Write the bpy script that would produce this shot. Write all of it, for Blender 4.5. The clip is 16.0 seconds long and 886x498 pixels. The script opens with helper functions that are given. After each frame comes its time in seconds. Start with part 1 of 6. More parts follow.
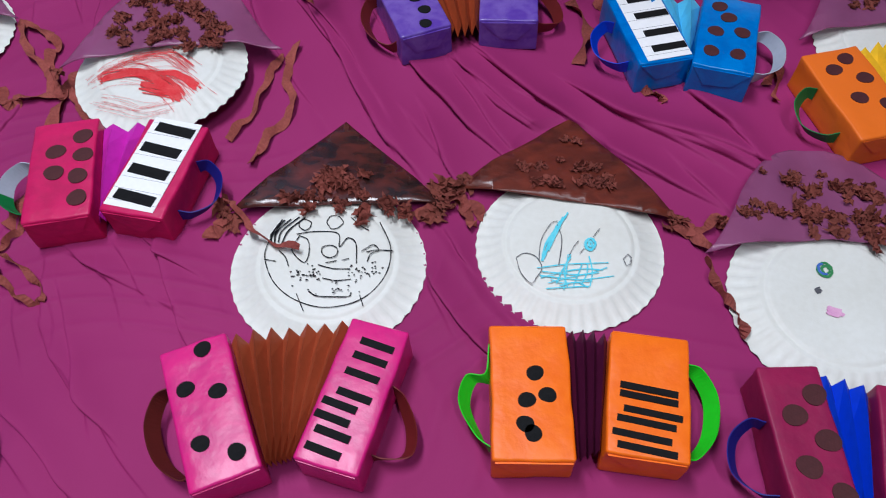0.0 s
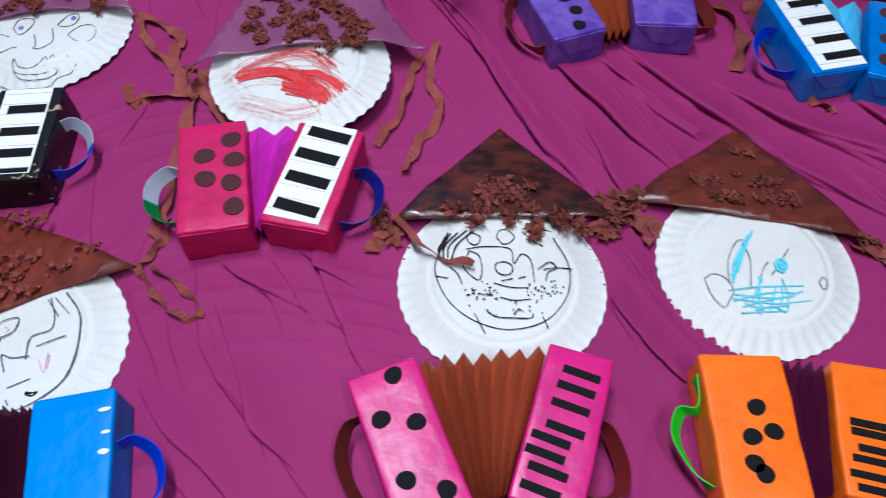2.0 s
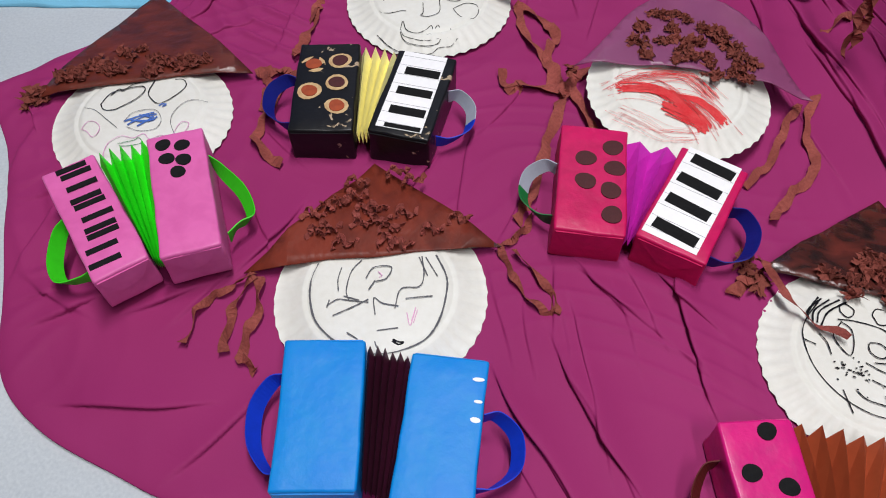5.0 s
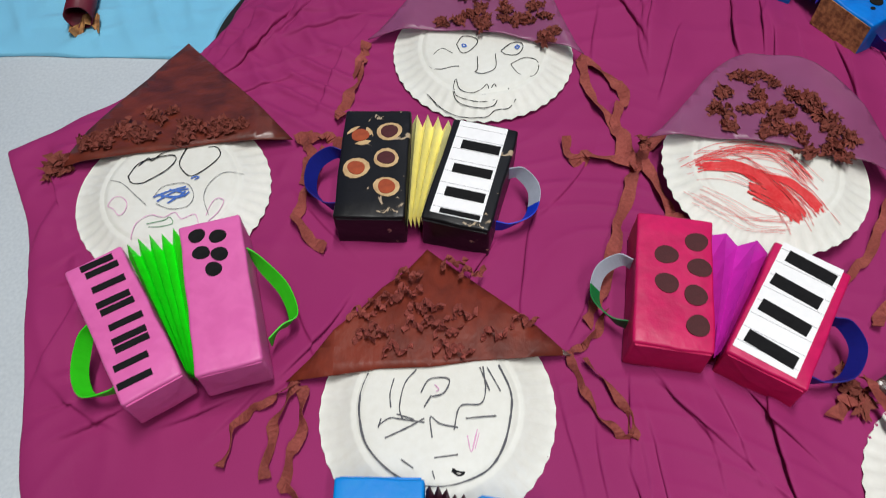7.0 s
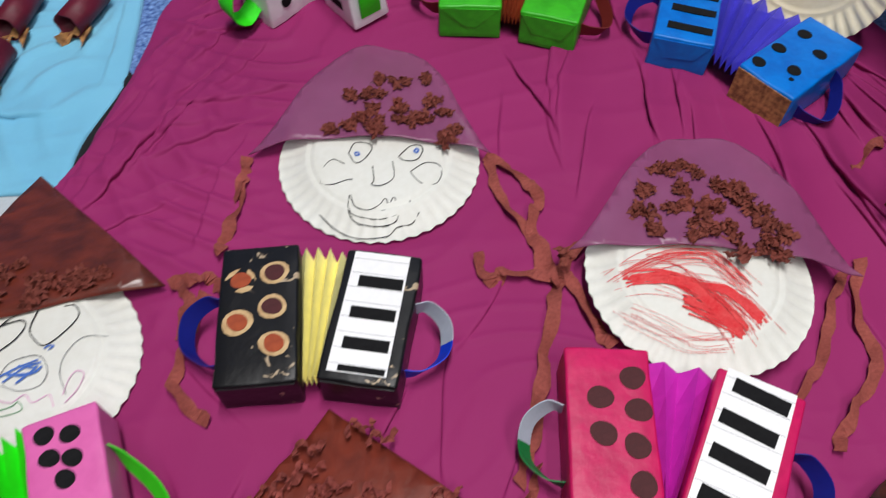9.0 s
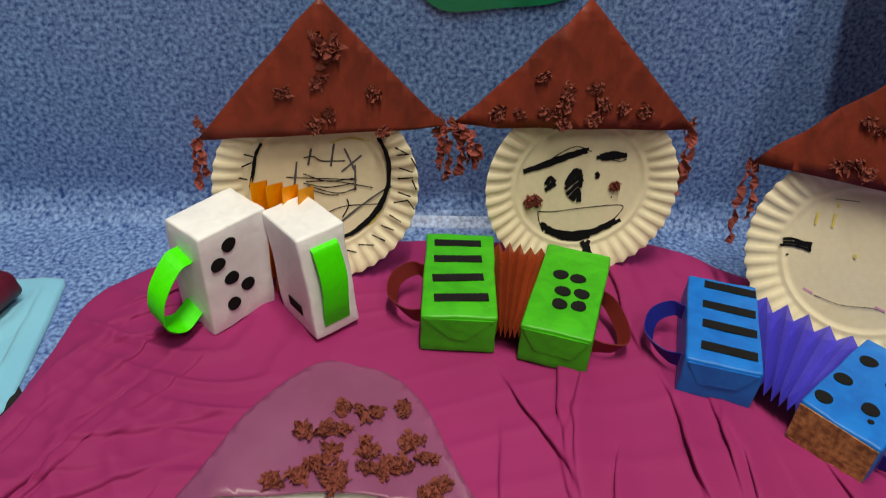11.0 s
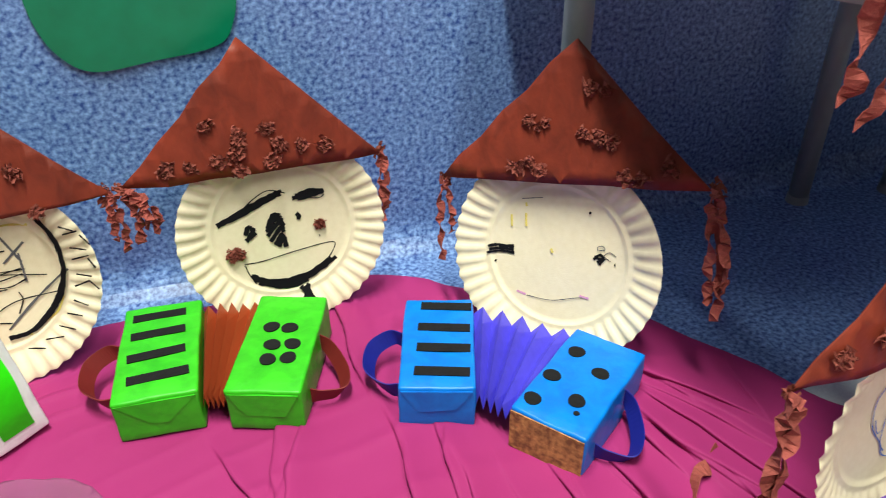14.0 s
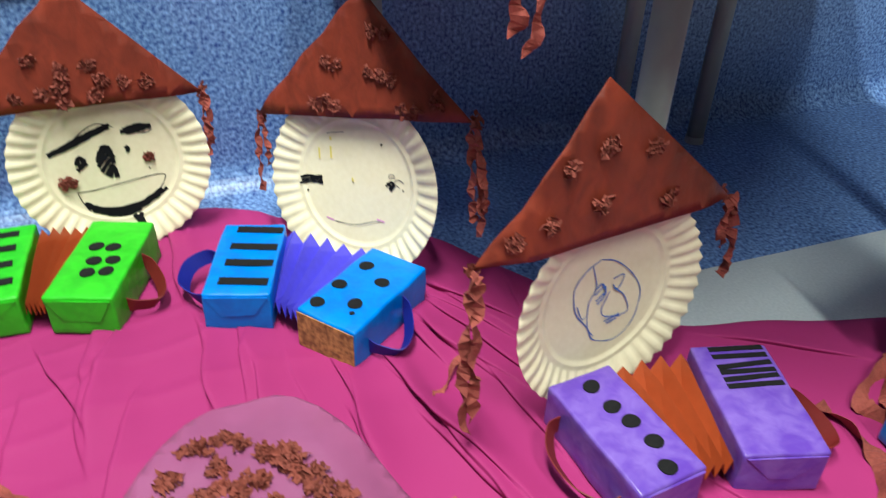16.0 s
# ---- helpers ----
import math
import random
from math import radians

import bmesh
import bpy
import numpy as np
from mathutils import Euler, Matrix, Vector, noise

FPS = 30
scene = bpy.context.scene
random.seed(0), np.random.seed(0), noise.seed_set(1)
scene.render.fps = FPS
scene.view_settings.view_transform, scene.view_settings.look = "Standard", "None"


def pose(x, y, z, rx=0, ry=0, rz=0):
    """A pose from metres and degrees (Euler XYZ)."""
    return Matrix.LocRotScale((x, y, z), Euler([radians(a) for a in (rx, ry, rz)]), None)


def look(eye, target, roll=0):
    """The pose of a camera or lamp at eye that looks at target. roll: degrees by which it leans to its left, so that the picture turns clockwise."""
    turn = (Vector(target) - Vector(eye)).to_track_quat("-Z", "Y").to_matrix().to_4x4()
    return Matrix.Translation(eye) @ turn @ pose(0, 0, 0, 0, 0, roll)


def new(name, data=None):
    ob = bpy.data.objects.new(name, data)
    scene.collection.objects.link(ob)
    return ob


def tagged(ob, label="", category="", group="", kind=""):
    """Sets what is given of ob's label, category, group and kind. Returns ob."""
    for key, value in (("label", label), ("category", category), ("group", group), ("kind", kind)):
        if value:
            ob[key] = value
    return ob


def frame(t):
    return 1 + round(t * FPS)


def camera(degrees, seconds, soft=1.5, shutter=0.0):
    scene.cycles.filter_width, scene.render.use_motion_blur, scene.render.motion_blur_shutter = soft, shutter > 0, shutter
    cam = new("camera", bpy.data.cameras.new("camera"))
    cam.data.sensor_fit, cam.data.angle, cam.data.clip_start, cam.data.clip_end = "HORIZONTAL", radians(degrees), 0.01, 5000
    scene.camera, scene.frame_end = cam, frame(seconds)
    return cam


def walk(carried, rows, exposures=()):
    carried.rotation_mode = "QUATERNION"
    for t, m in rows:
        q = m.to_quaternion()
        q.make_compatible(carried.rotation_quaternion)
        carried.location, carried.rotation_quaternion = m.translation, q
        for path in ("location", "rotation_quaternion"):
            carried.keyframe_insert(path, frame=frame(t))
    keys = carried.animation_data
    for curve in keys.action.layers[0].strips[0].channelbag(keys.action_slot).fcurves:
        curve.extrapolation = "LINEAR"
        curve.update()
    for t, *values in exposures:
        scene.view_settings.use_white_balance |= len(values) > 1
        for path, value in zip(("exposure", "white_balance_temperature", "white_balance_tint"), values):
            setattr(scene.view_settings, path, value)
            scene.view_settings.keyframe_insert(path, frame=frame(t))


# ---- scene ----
cam = camera(61.2, 16.0, 1.0, 0.35)
PATH = [
    (0, (0.8148, 0.7211, 0.7376), (0.6041, 1.8085, -0.9274), -2.2),
    (0.5, (0.7739, 0.7224, 0.7466), (0.5903, 1.8256, -0.9114), -1.4),
    (1, (0.7319, 0.7237, 0.7466), (0.6081, 1.8075, -0.9304), 3.2),
    (1.5, (0.6739, 0.7250, 0.7326), (0.5250, 1.7861, -0.9564), 0.2),
    (2, (0.6040, 0.7375, 0.7096), (0.4152, 1.8158, -0.9654), -0.4),
    (2.5, (0.5398, 0.7099, 0.6996), (0.2237, 1.7491, -0.9794), -0.0),
    (3, (0.4816, 0.6793, 0.7036), (0.0441, 1.6553, -0.9864), -0.1),
    (3.5, (0.4454, 0.6576, 0.7056), (-0.0613, 1.6000, -0.9844), -1.0),
    (4, (0.4104, 0.6568, 0.7126), (-0.1130, 1.6374, -0.9494), -0.5),
    (4.2, (0.3994, 0.6539, 0.7076), (-0.1330, 1.6435, -0.9464), -0.6),
    (6.3, (0.2927, 0.7076, 0.7246), (-0.1948, 1.6759, -0.9564), 0.9),
    (6.5, (0.2798, 0.7197, 0.7236), (-0.2518, 1.6723, -0.9524), -1.5),
    (7, (0.2472, 0.7799, 0.7136), (-0.2906, 1.6935, -0.9814), -1.7),
    (7.5, (0.2316, 0.8310, 0.7076), (-0.2932, 1.7546, -0.9874), -1.5),
    (8, (0.2217, 0.8551, 0.7006), (-0.2987, 1.8276, -0.9684), -0.9),
    (8.5, (0.2099, 0.8842, 0.6976), (-0.3045, 1.8596, -0.9714), -1.8),
    (9, (0.2163, 0.9411, 0.6876), (-0.2148, 1.9700, -0.9724), -0.7),
    (9.5, (0.2107, 0.9992, 0.6726), (-0.1518, 2.1186, -0.9444), 1.2),
    (10, (0.1780, 1.0364, 0.6736), (-0.2901, 2.2276, -0.8624), -2.5),
    (10.2, (0.1171, 1.0558, 0.6396), (-0.3460, 2.3919, -0.7754), 2.7),
    (12.3, (0.1659, 1.1845, 0.5676), (-0.4175, 2.7544, -0.5254), 0.1),
    (12.5, (0.1800, 1.1884, 0.5696), (-0.3725, 2.7651, -0.5304), 0.5),
    (13, (0.2130, 1.1902, 0.5786), (-0.2022, 2.8100, -0.5184), 0.1),
    (13.5, (0.2530, 1.1949, 0.5626), (-0.0329, 2.8518, -0.5204), -0.6),
    (14, (0.2791, 1.2007, 0.5666), (0.0953, 2.8690, -0.5224), -0.8),
    (14.5, (0.3100, 1.1985, 0.5776), (0.1733, 2.8725, -0.5074), -1.5),
    (15, (0.3349, 1.1833, 0.5766), (0.2790, 2.8347, -0.5514), -2.5),
    (15.5, (0.3965, 1.1169, 0.5866), (0.3368, 2.8074, -0.4814), -1.8),
    (16, (0.4563, 1.0915, 0.5766), (0.4154, 2.7358, -0.5614), 2.0),
]
EXPOSURES = [(0.0, -0.05, 5600, 11), (1.5, 0.1, 5250, 9), (4.0, 0.0, 6100, 14), (7.0, 0.0, 6300, 8), (9.5, 0.05, 6300, 10), (10.2, 0.0, 6600, 8), (12.5, 0.45, 9400, -2), (13.0, 0.54, 8500, 0),
             (13.5, 0.9, 7400, 0), (14.0, 1.1, 6800, -2), (15.5, 1.15, 6500, -3), (16.0, 1.1, 6400, -5)]
walk(cam, [(t, look(eye, target, roll)) for t, eye, target, roll in PATH], EXPOSURES)
LAMP_WATTS = (58, 4, 28)
LEAF_U, LEAF_Z = -0.132, 0.398
PAPER_U, PAPER_Z = -0.416, 0.329

# ---------- world and light ----------
world = bpy.data.worlds.new("room_air")
scene.world = world
world.use_nodes = True
world.node_tree.nodes["Background"].inputs[0].default_value = (0.9, 0.95, 1.0, 1)
world.node_tree.nodes["Background"].inputs[1].default_value = 0.002


def area_lamp(name, place, size, size_y, watts, turn=0.0, colour=(1.0, 0.97, 0.93)):
    data = bpy.data.lights.new(name, "AREA")
    data.shape, data.size, data.size_y, data.energy, data.color = "RECTANGLE", size, size_y, watts, colour
    ob = new(name, data)
    ob.matrix_world = pose(*place, 0, 0, turn)
    return ob


# ---------- materials ----------
def srgb(r, g, b):
    return tuple(((c / 255 + 0.055) / 1.055) ** 2.4 if c > 10 else c / 255 / 12.92 for c in (r, g, b))


def material(name, colour, second=None, rough=0.7, grain=60.0, blotch=6.0, mix=0.5, bump=0.2, bump_scale=None,
             sharp=(0.35, 0.65), sheen=0.0, coat=0.0, random_tone=0.0, stretch=(1, 1, 1), distort=0.0, alpha=1.0, gloss=0.35):
    """Two colours mixed by noise at two scales, with a fine relief. Coordinates are in metres."""
    m = bpy.data.materials.new(name)
    m.use_nodes = True
    t = m.node_tree
    n, l = t.nodes, t.links
    b = n["Principled BSDF"]
    second = second or tuple(c * 0.8 for c in colour)
    co = n.new("ShaderNodeTexCoord")
    mp = n.new("ShaderNodeMapping")
    mp.inputs["Scale"].default_value = stretch
    l.new(co.outputs["Object"], mp.inputs["Vector"])
    fine, wide = n.new("ShaderNodeTexNoise"), n.new("ShaderNodeTexNoise")
    for node, scale, detail in ((fine, grain, 4), (wide, blotch, 3)):
        node.inputs["Scale"].default_value, node.inputs["Detail"].default_value = scale, detail
        node.inputs["Distortion"].default_value = distort
        l.new(mp.outputs[0], node.inputs["Vector"])
    add = n.new("ShaderNodeMath")
    add.operation = "MULTIPLY_ADD"
    add.inputs[1].default_value = mix
    l.new(fine.outputs[0], add.inputs[0])
    half = n.new("ShaderNodeMath")
    half.operation = "MULTIPLY"
    half.inputs[1].default_value = 1 - mix
    l.new(wide.outputs[0], half.inputs[0])
    l.new(half.outputs[0], add.inputs[2])
    ramp = n.new("ShaderNodeMapRange")
    ramp.inputs["From Min"].default_value, ramp.inputs["From Max"].default_value = sharp
    l.new(add.outputs[0], ramp.inputs["Value"])
    mixer = n.new("ShaderNodeMix")
    mixer.data_type = "RGBA"
    mixer.inputs[6].default_value, mixer.inputs[7].default_value = (*second, 1), (*colour, 1)
    l.new(ramp.outputs[0], mixer.inputs[0])
    out = mixer.outputs[2]
    if random_tone:
        info, tone, hsv = n.new("ShaderNodeObjectInfo"), n.new("ShaderNodeMapRange"), n.new("ShaderNodeHueSaturation")
        tone.inputs["To Min"].default_value, tone.inputs["To Max"].default_value = 1 - random_tone, 1 + random_tone
        l.new(info.outputs["Random"], tone.inputs["Value"])
        l.new(tone.outputs[0], hsv.inputs["Value"])
        l.new(out, hsv.inputs["Color"])
        out = hsv.outputs[0]
    l.new(out, b.inputs["Base Color"])
    b.inputs["Roughness"].default_value = rough
    b.inputs["Alpha"].default_value = alpha
    b.inputs["Specular IOR Level"].default_value = gloss
    b.inputs["Sheen Weight"].default_value = sheen
    b.inputs["Coat Weight"].default_value, b.inputs["Coat Roughness"].default_value = coat, 0.25
    if bump:
        relief, height = n.new("ShaderNodeBump"), n.new("ShaderNodeTexNoise")
        height.inputs["Scale"].default_value, height.inputs["Detail"].default_value = bump_scale or grain * 2, 5
        l.new(mp.outputs[0], height.inputs["Vector"])
        relief.inputs["Strength"].default_value, relief.inputs["Distance"].default_value = bump, 0.002
        l.new(height.outputs[0], relief.inputs["Height"])
        l.new(relief.outputs[0], b.inputs["Normal"])
    return m


def paint(name, rgb, second=None, rough=0.42, **kw):
    base = srgb(*rgb)
    other = srgb(*second) if second else tuple(min(1, c * 0.78 + 0.012) for c in base)
    kw = {"grain": 55, "blotch": 14, "bump": 0.55, "bump_scale": 55, "distort": 0.8, "sharp": (0.34, 0.60), **kw}
    return material(name, base, other, rough, **kw)


CLOTH = material("cerise_jersey", srgb(152, 42, 104), srgb(140, 36, 95), 0.72, 900, 3, 0.25, 0.12, 1800, gloss=0.22)
SKY_CLOTH = material("sky_blue_cotton", srgb(128, 196, 226), srgb(112, 182, 216), 0.9, 700, 4, 0.3, 0.15, 1500, sheen=0.2)
BLACK_CLOTH = material("black_cotton", (0.012, 0.012, 0.014), None, 0.9, 500, 4)
LINO = material("pale_grey_vinyl", srgb(196, 203, 208), srgb(178, 186, 193), 0.45, 260, 5, 0.6, 0.06, 300)
CARPET = material("blue_speckled_vinyl", srgb(138, 172, 224), srgb(34, 66, 134), 0.36, 185, 16, 0.92, 0.05, 250, sharp=(0.34, 0.68), gloss=0.5)
# unseen walls and ceiling: colours set dark to cut bounced light
UNSEEN_WALL_DARK = material("unseen_wall_dark", srgb(92, 88, 81), srgb(86, 82, 76), 0.8, 90, 2)
UNSEEN_CEILING_DARK = material("unseen_ceiling_dark", srgb(112, 112, 110), srgb(105, 105, 103), 0.9, 140, 3)
PLATE = material("white_paper_plate", srgb(226, 226, 220), srgb(216, 215, 207), 0.5, 130, 9, 0.4, 0.1, 500)
CREAM_PLATE = material("cream_paper_plate", srgb(232, 222, 196), srgb(221, 209, 180), 0.55, 130, 9, 0.4, 0.1, 500)
BROWN_HAT = paint("brown_poster_paint", (116, 50, 37), (78, 35, 29), 0.3, grain=30, blotch=11, stretch=(1, 1.6, 1), coat=0.25, sharp=(0.38, 0.62), bump=0.6, bump_scale=70)
RED_BROWN_HAT = paint("russet_poster_paint", (124, 52, 38), (90, 38, 30), 0.42, grain=30, blotch=10, stretch=(1.5, 1, 1), coat=0.0, sharp=(0.36, 0.62), bump=0.9, bump_scale=38, gloss=0.18)
DARK_BROWN_HAT = paint("dark_brown_glossy_paint", (98, 44, 38), (34, 24, 24), 0.2, grain=32, blotch=11, stretch=(1, 1.5, 1), coat=0.5, sharp=(0.38, 0.62), bump=1.0, bump_scale=45)
MAUVE = material("mauve_plastic_sheet", srgb(152, 84, 126), srgb(140, 74, 114), 0.35, 30, 6, 0.4, 0.05, 60, coat=0.1, alpha=0.74)
TISSUE = material("brown_tissue_paper", srgb(142, 72, 60), srgb(98, 46, 40), 0.8, 200, 40, 0.5, 0.3, 600, random_tone=0.18)
CREPE = material("brown_crepe_paper", srgb(158, 80, 72), srgb(124, 58, 52), 0.85, 300, 30, 0.5, 0.6, 700, random_tone=0.12, stretch=(1, 1, 1))
BLACK_CARD = material("black_card", (0.007, 0.007, 0.008), (0.012, 0.012, 0.013), 0.8, 200, 12, gloss=0.12)
BROWN_CARD = material("dark_brown_card", srgb(78, 34, 38), srgb(66, 28, 32), 0.75, 200, 12)
WHITE_CARD = material("white_card", srgb(244, 244, 246), srgb(236, 236, 238), 0.55, 150, 6, bump=0.05)
PENCIL = material("grey_pencil", srgb(92, 92, 98), None, 0.7)
MARKER = material("black_marker", srgb(22, 22, 27), None, 0.7, gloss=0.1)
SILVER_LINE = material("faint_pencil", srgb(168, 168, 174), None, 0.7)
BLUE_PEN = material("blue_felt_pen", srgb(58, 96, 178), srgb(84, 120, 196), 0.6, 300, 60)
TURQUOISE = material("turquoise_crayon", srgb(84, 200, 222), srgb(120, 214, 230), 0.6, 300, 60)
RED_CRAYON = material("red_crayon", srgb(214, 30, 42), srgb(226, 84, 84), 0.6, 400, 60)
PINK_PEN = material("pink_felt_pen", srgb(214, 150, 196), srgb(226, 176, 206), 0.6, 300, 60)
YELLOW_PEN = material("yellow_felt_pen", srgb(226, 208, 110), None, 0.6)
GREEN_PEN = material("green_felt_pen", srgb(64, 140, 84), None, 0.6)
CORK = material("brown_corrugated_board", srgb(192, 142, 88), srgb(120, 82, 54), 0.85, 150, 40, 0.6, 0.5, 300, sharp=(0.4, 0.6))
GREY_METAL = material("grey_painted_steel", srgb(150, 155, 158), srgb(140, 145, 148), 0.4, 60, 4, bump=0.03)
TABLE_EDGE = material("grey_table_edge", srgb(176, 178, 182), srgb(166, 168, 172), 0.45, 60, 4, bump=0.03)
TABLE_TOP = material("pale_laminate", srgb(206, 204, 200), srgb(196, 194, 190), 0.4, 90, 5, bump=0.02)
EMERALD = material("emerald_glossy_card", srgb(16, 118, 84), srgb(12, 104, 72), 0.3, 40, 8, coat=0.2, bump=0.06, bump_scale=30)
MAROON = material("maroon_painted_tube", srgb(108, 26, 48), srgb(92, 20, 40), 0.5, 80, 14)


# ---------- mesh helpers ----------
def part(name, bm, mat, parent=None, label="", smooth=False):
    me = bpy.data.meshes.new(name)
    bm.normal_update()
    bm.to_mesh(me)
    bm.free()
    me.materials.append(mat)
    if smooth:
        for p in me.polygons:
            p.use_smooth = True
    ob = new(name, me)
    if parent is not None:
        ob.parent = parent
    if label:
        ob["label"] = label
    return ob


def empty(name, m, label, category, group=""):
    ob = new(name)
    ob.empty_display_size = 0.03
    ob.matrix_world = m
    return tagged(ob, label, category, group)


def slab(w, l, h, bevel=0.0, cuts=0, wobble=0.0, seed=0):
    """A box with its base at z = 0, centred in x and y, rounded and a little uneven."""
    bm = bmesh.new()
    bmesh.ops.create_cube(bm, size=1, matrix=Matrix.Translation((0, 0, h / 2)) @ Matrix.Diagonal((w, l, h, 1)))
    if bevel:
        bmesh.ops.bevel(bm, geom=list(bm.edges), offset=bevel, segments=3, profile=0.5, affect="EDGES")
    if cuts:
        big = [e for e in bm.edges if e.calc_length() > 0.02]
        bmesh.ops.subdivide_edges(bm, edges=big, cuts=cuts, use_grid_fill=True)
    if wobble:
        for v in bm.verts:
            p = v.co * 26 + Vector((seed * 7.3, seed * 3.1, seed))
            v.co += noise.noise_vector(p) * wobble + noise.noise_vector(v.co * 80 + Vector((seed, 0, 0))) * wobble * 0.35
            v.co.z = max(v.co.z, 0)
    return bm


def disc(r, h=0.0008, squash=1.0, seed=0, segments=20):
    bm = bmesh.new()
    ring = []
    for i in range(segments):
        a = 2 * math.pi * i / segments
        rr = r * (1 + 0.05 * math.sin(2 * a + seed) + 0.03 * math.sin(3 * a + seed * 2))
        ring.append(bm.verts.new((rr * math.cos(a), rr * squash * math.sin(a), 0)))
    f = bm.faces.new(ring)
    up = bmesh.ops.extrude_face_region(bm, geom=[f])
    bmesh.ops.translate(bm, vec=(0, 0, h), verts=[g for g in up["geom"] if isinstance(g, bmesh.types.BMVert)])
    bmesh.ops.recalc_face_normals(bm, faces=bm.faces)
    return bm


def smooth_path(points, steps=8):
    """A Catmull-Rom line through the points."""
    p = [Vector(q) for q in points]
    p = [2 * p[0] - p[1], *p, 2 * p[-1] - p[-2]]
    out = []
    for i in range(1, len(p) - 2):
        for k in range(steps):
            t = k / steps
            a, b, c, d = p[i - 1 : i + 3]
            out.append(0.5 * (2 * b + (c - a) * t + (2 * a - 5 * b + 4 * c - d) * t * t + (3 * b - a - 3 * c + d) * t ** 3))
    return out + [p[-2]]


def band(path, across, thick=0.0006):
    """A strip with thickness along a path; across(i, n, tangent) gives half its width as a vector."""
    bm = bmesh.new()
    rows, n = [], len(path)
    for i, q in enumerate(path):
        tangent = (path[min(i + 1, n - 1)] - path[max(i - 1, 0)]).normalized()
        side = across(i, n, tangent)
        up = side.cross(tangent)
        up = up.normalized() * thick / 2 if up.length else Vector((0, 0, thick / 2))
        rows.append([bm.verts.new(q + s) for s in (side + up, -side + up, -side - up, side - up)])
    for a, b in zip(rows, rows[1:]):
        for k in range(4):
            bm.faces.new((a[k], a[(k + 1) % 4], b[(k + 1) % 4], b[k]))
    bm.faces.new(rows[0][::-1])
    bm.faces.new(rows[-1])
    bmesh.ops.recalc_face_normals(bm, faces=bm.faces)
    return bm


def outline_slab(points, thick, bend=None, wobble=0.0, cell=0.012, seed=0):
    """A sheet cut to an outline in x and y, with small cells, bent by bend(x, y) -> z."""
    bm = bmesh.new()
    f = bm.faces.new([bm.verts.new((x, y, 0)) for x, y in points])
    bmesh.ops.triangulate(bm, faces=[f])
    xs, ys = [q[0] for q in points], [q[1] for q in points]
    for axis, lo, hi in ((0, min(xs), max(xs)), (1, min(ys), max(ys))):
        c = lo + cell
        while c < hi:
            no = (1, 0, 0) if axis == 0 else (0, 1, 0)
            at = (c, 0, 0) if axis == 0 else (0, c, 0)
            bmesh.ops.bisect_plane(bm, geom=[*bm.verts, *bm.edges, *bm.faces], plane_co=at, plane_no=no)
            c += cell
    for v in bm.verts:
        x, y = v.co.x, v.co.y
        v.co.z = (bend(x, y) if bend else 0) + wobble * noise.noise(Vector((x * 16 + seed * 5, y * 16, seed)))
    top = list(bm.faces)
    up = bmesh.ops.extrude_face_region(bm, geom=top)
    bmesh.ops.translate(bm, vec=(0, 0, -thick), verts=[g for g in up["geom"] if isinstance(g, bmesh.types.BMVert)])
    bmesh.ops.recalc_face_normals(bm, faces=bm.faces)
    return bm


# ---------- room ----------
TURN_WALL = 22.7
CW, SW = math.cos(radians(TURN_WALL)), math.sin(radians(TURN_WALL))
ROOM = pose(0, 2.014, 0, 0, 0, TURN_WALL)      # x along the back wall, y into it, z up


def structure(name, bm, mat, label, m=None, smooth=False):
    ob = part(name, bm, mat, smooth=smooth)
    ob.matrix_world = m or Matrix()
    return tagged(ob, label, kind="structure")


def plain_box(x0, x1, y0, y1, z0, z1):
    bm = bmesh.new()
    bmesh.ops.create_cube(bm, size=1, matrix=Matrix.Translation(((x0 + x1) / 2, (y0 + y1) / 2, (z0 + z1) / 2))
                          @ Matrix.Diagonal((x1 - x0, y1 - y0, z1 - z0, 1)))
    return bm


STRIP = 0.400                                   # width of the blue vinyl along the wall
structure("floor", plain_box(-3.0, 3.6, -3.6, -STRIP, -0.06, 0.0), LINO, "pale grey speckled vinyl floor", ROOM)

# blue vinyl: floor strip, rounded cove and wall in one folded sheet
bm = bmesh.new()
profile = [(-STRIP, 0.0)]
for k in range(9):
    a = radians(90 * k / 8)
    profile.append((-0.045 + 0.045 * math.sin(a), 0.045 - 0.045 * math.cos(a)))
profile.append((0.0, 1.25))
outer = [(0.06, 1.25), (0.06, -0.06), (-STRIP, -0.06)]
ends = []
for x in (-3.0, 3.6):
    ends.append([bm.verts.new((x, y, z)) for y, z in profile + outer])
for k in range(len(ends[0])):
    j = (k + 1) % len(ends[0])
    bm.faces.new((ends[0][k], ends[0][j], ends[1][j], ends[1][k]))
bm.faces.new(ends[0])
bm.faces.new(ends[1][::-1])
bmesh.ops.recalc_face_normals(bm, faces=bm.faces)
structure("wall_north", bm, CARPET, "blue speckled vinyl running from the floor up the wall", ROOM)
# unseen shell that closes the room, dark so little light bounces back
structure("wall_north_upper", plain_box(-3.0, 3.6, 0.0, 0.06, 1.25, 2.7), UNSEEN_WALL_DARK, "unseen upper wall, dark to cut bounced light", ROOM)
structure("wall_south", plain_box(-3.0, 3.6, -3.66, -3.6, -0.06, 2.7), UNSEEN_WALL_DARK, "unseen wall, dark to cut bounced light", ROOM)
structure("wall_west", plain_box(-3.06, -3.0, -3.66, 0.06, -0.06, 2.7), UNSEEN_WALL_DARK, "unseen wall, dark to cut bounced light", ROOM)
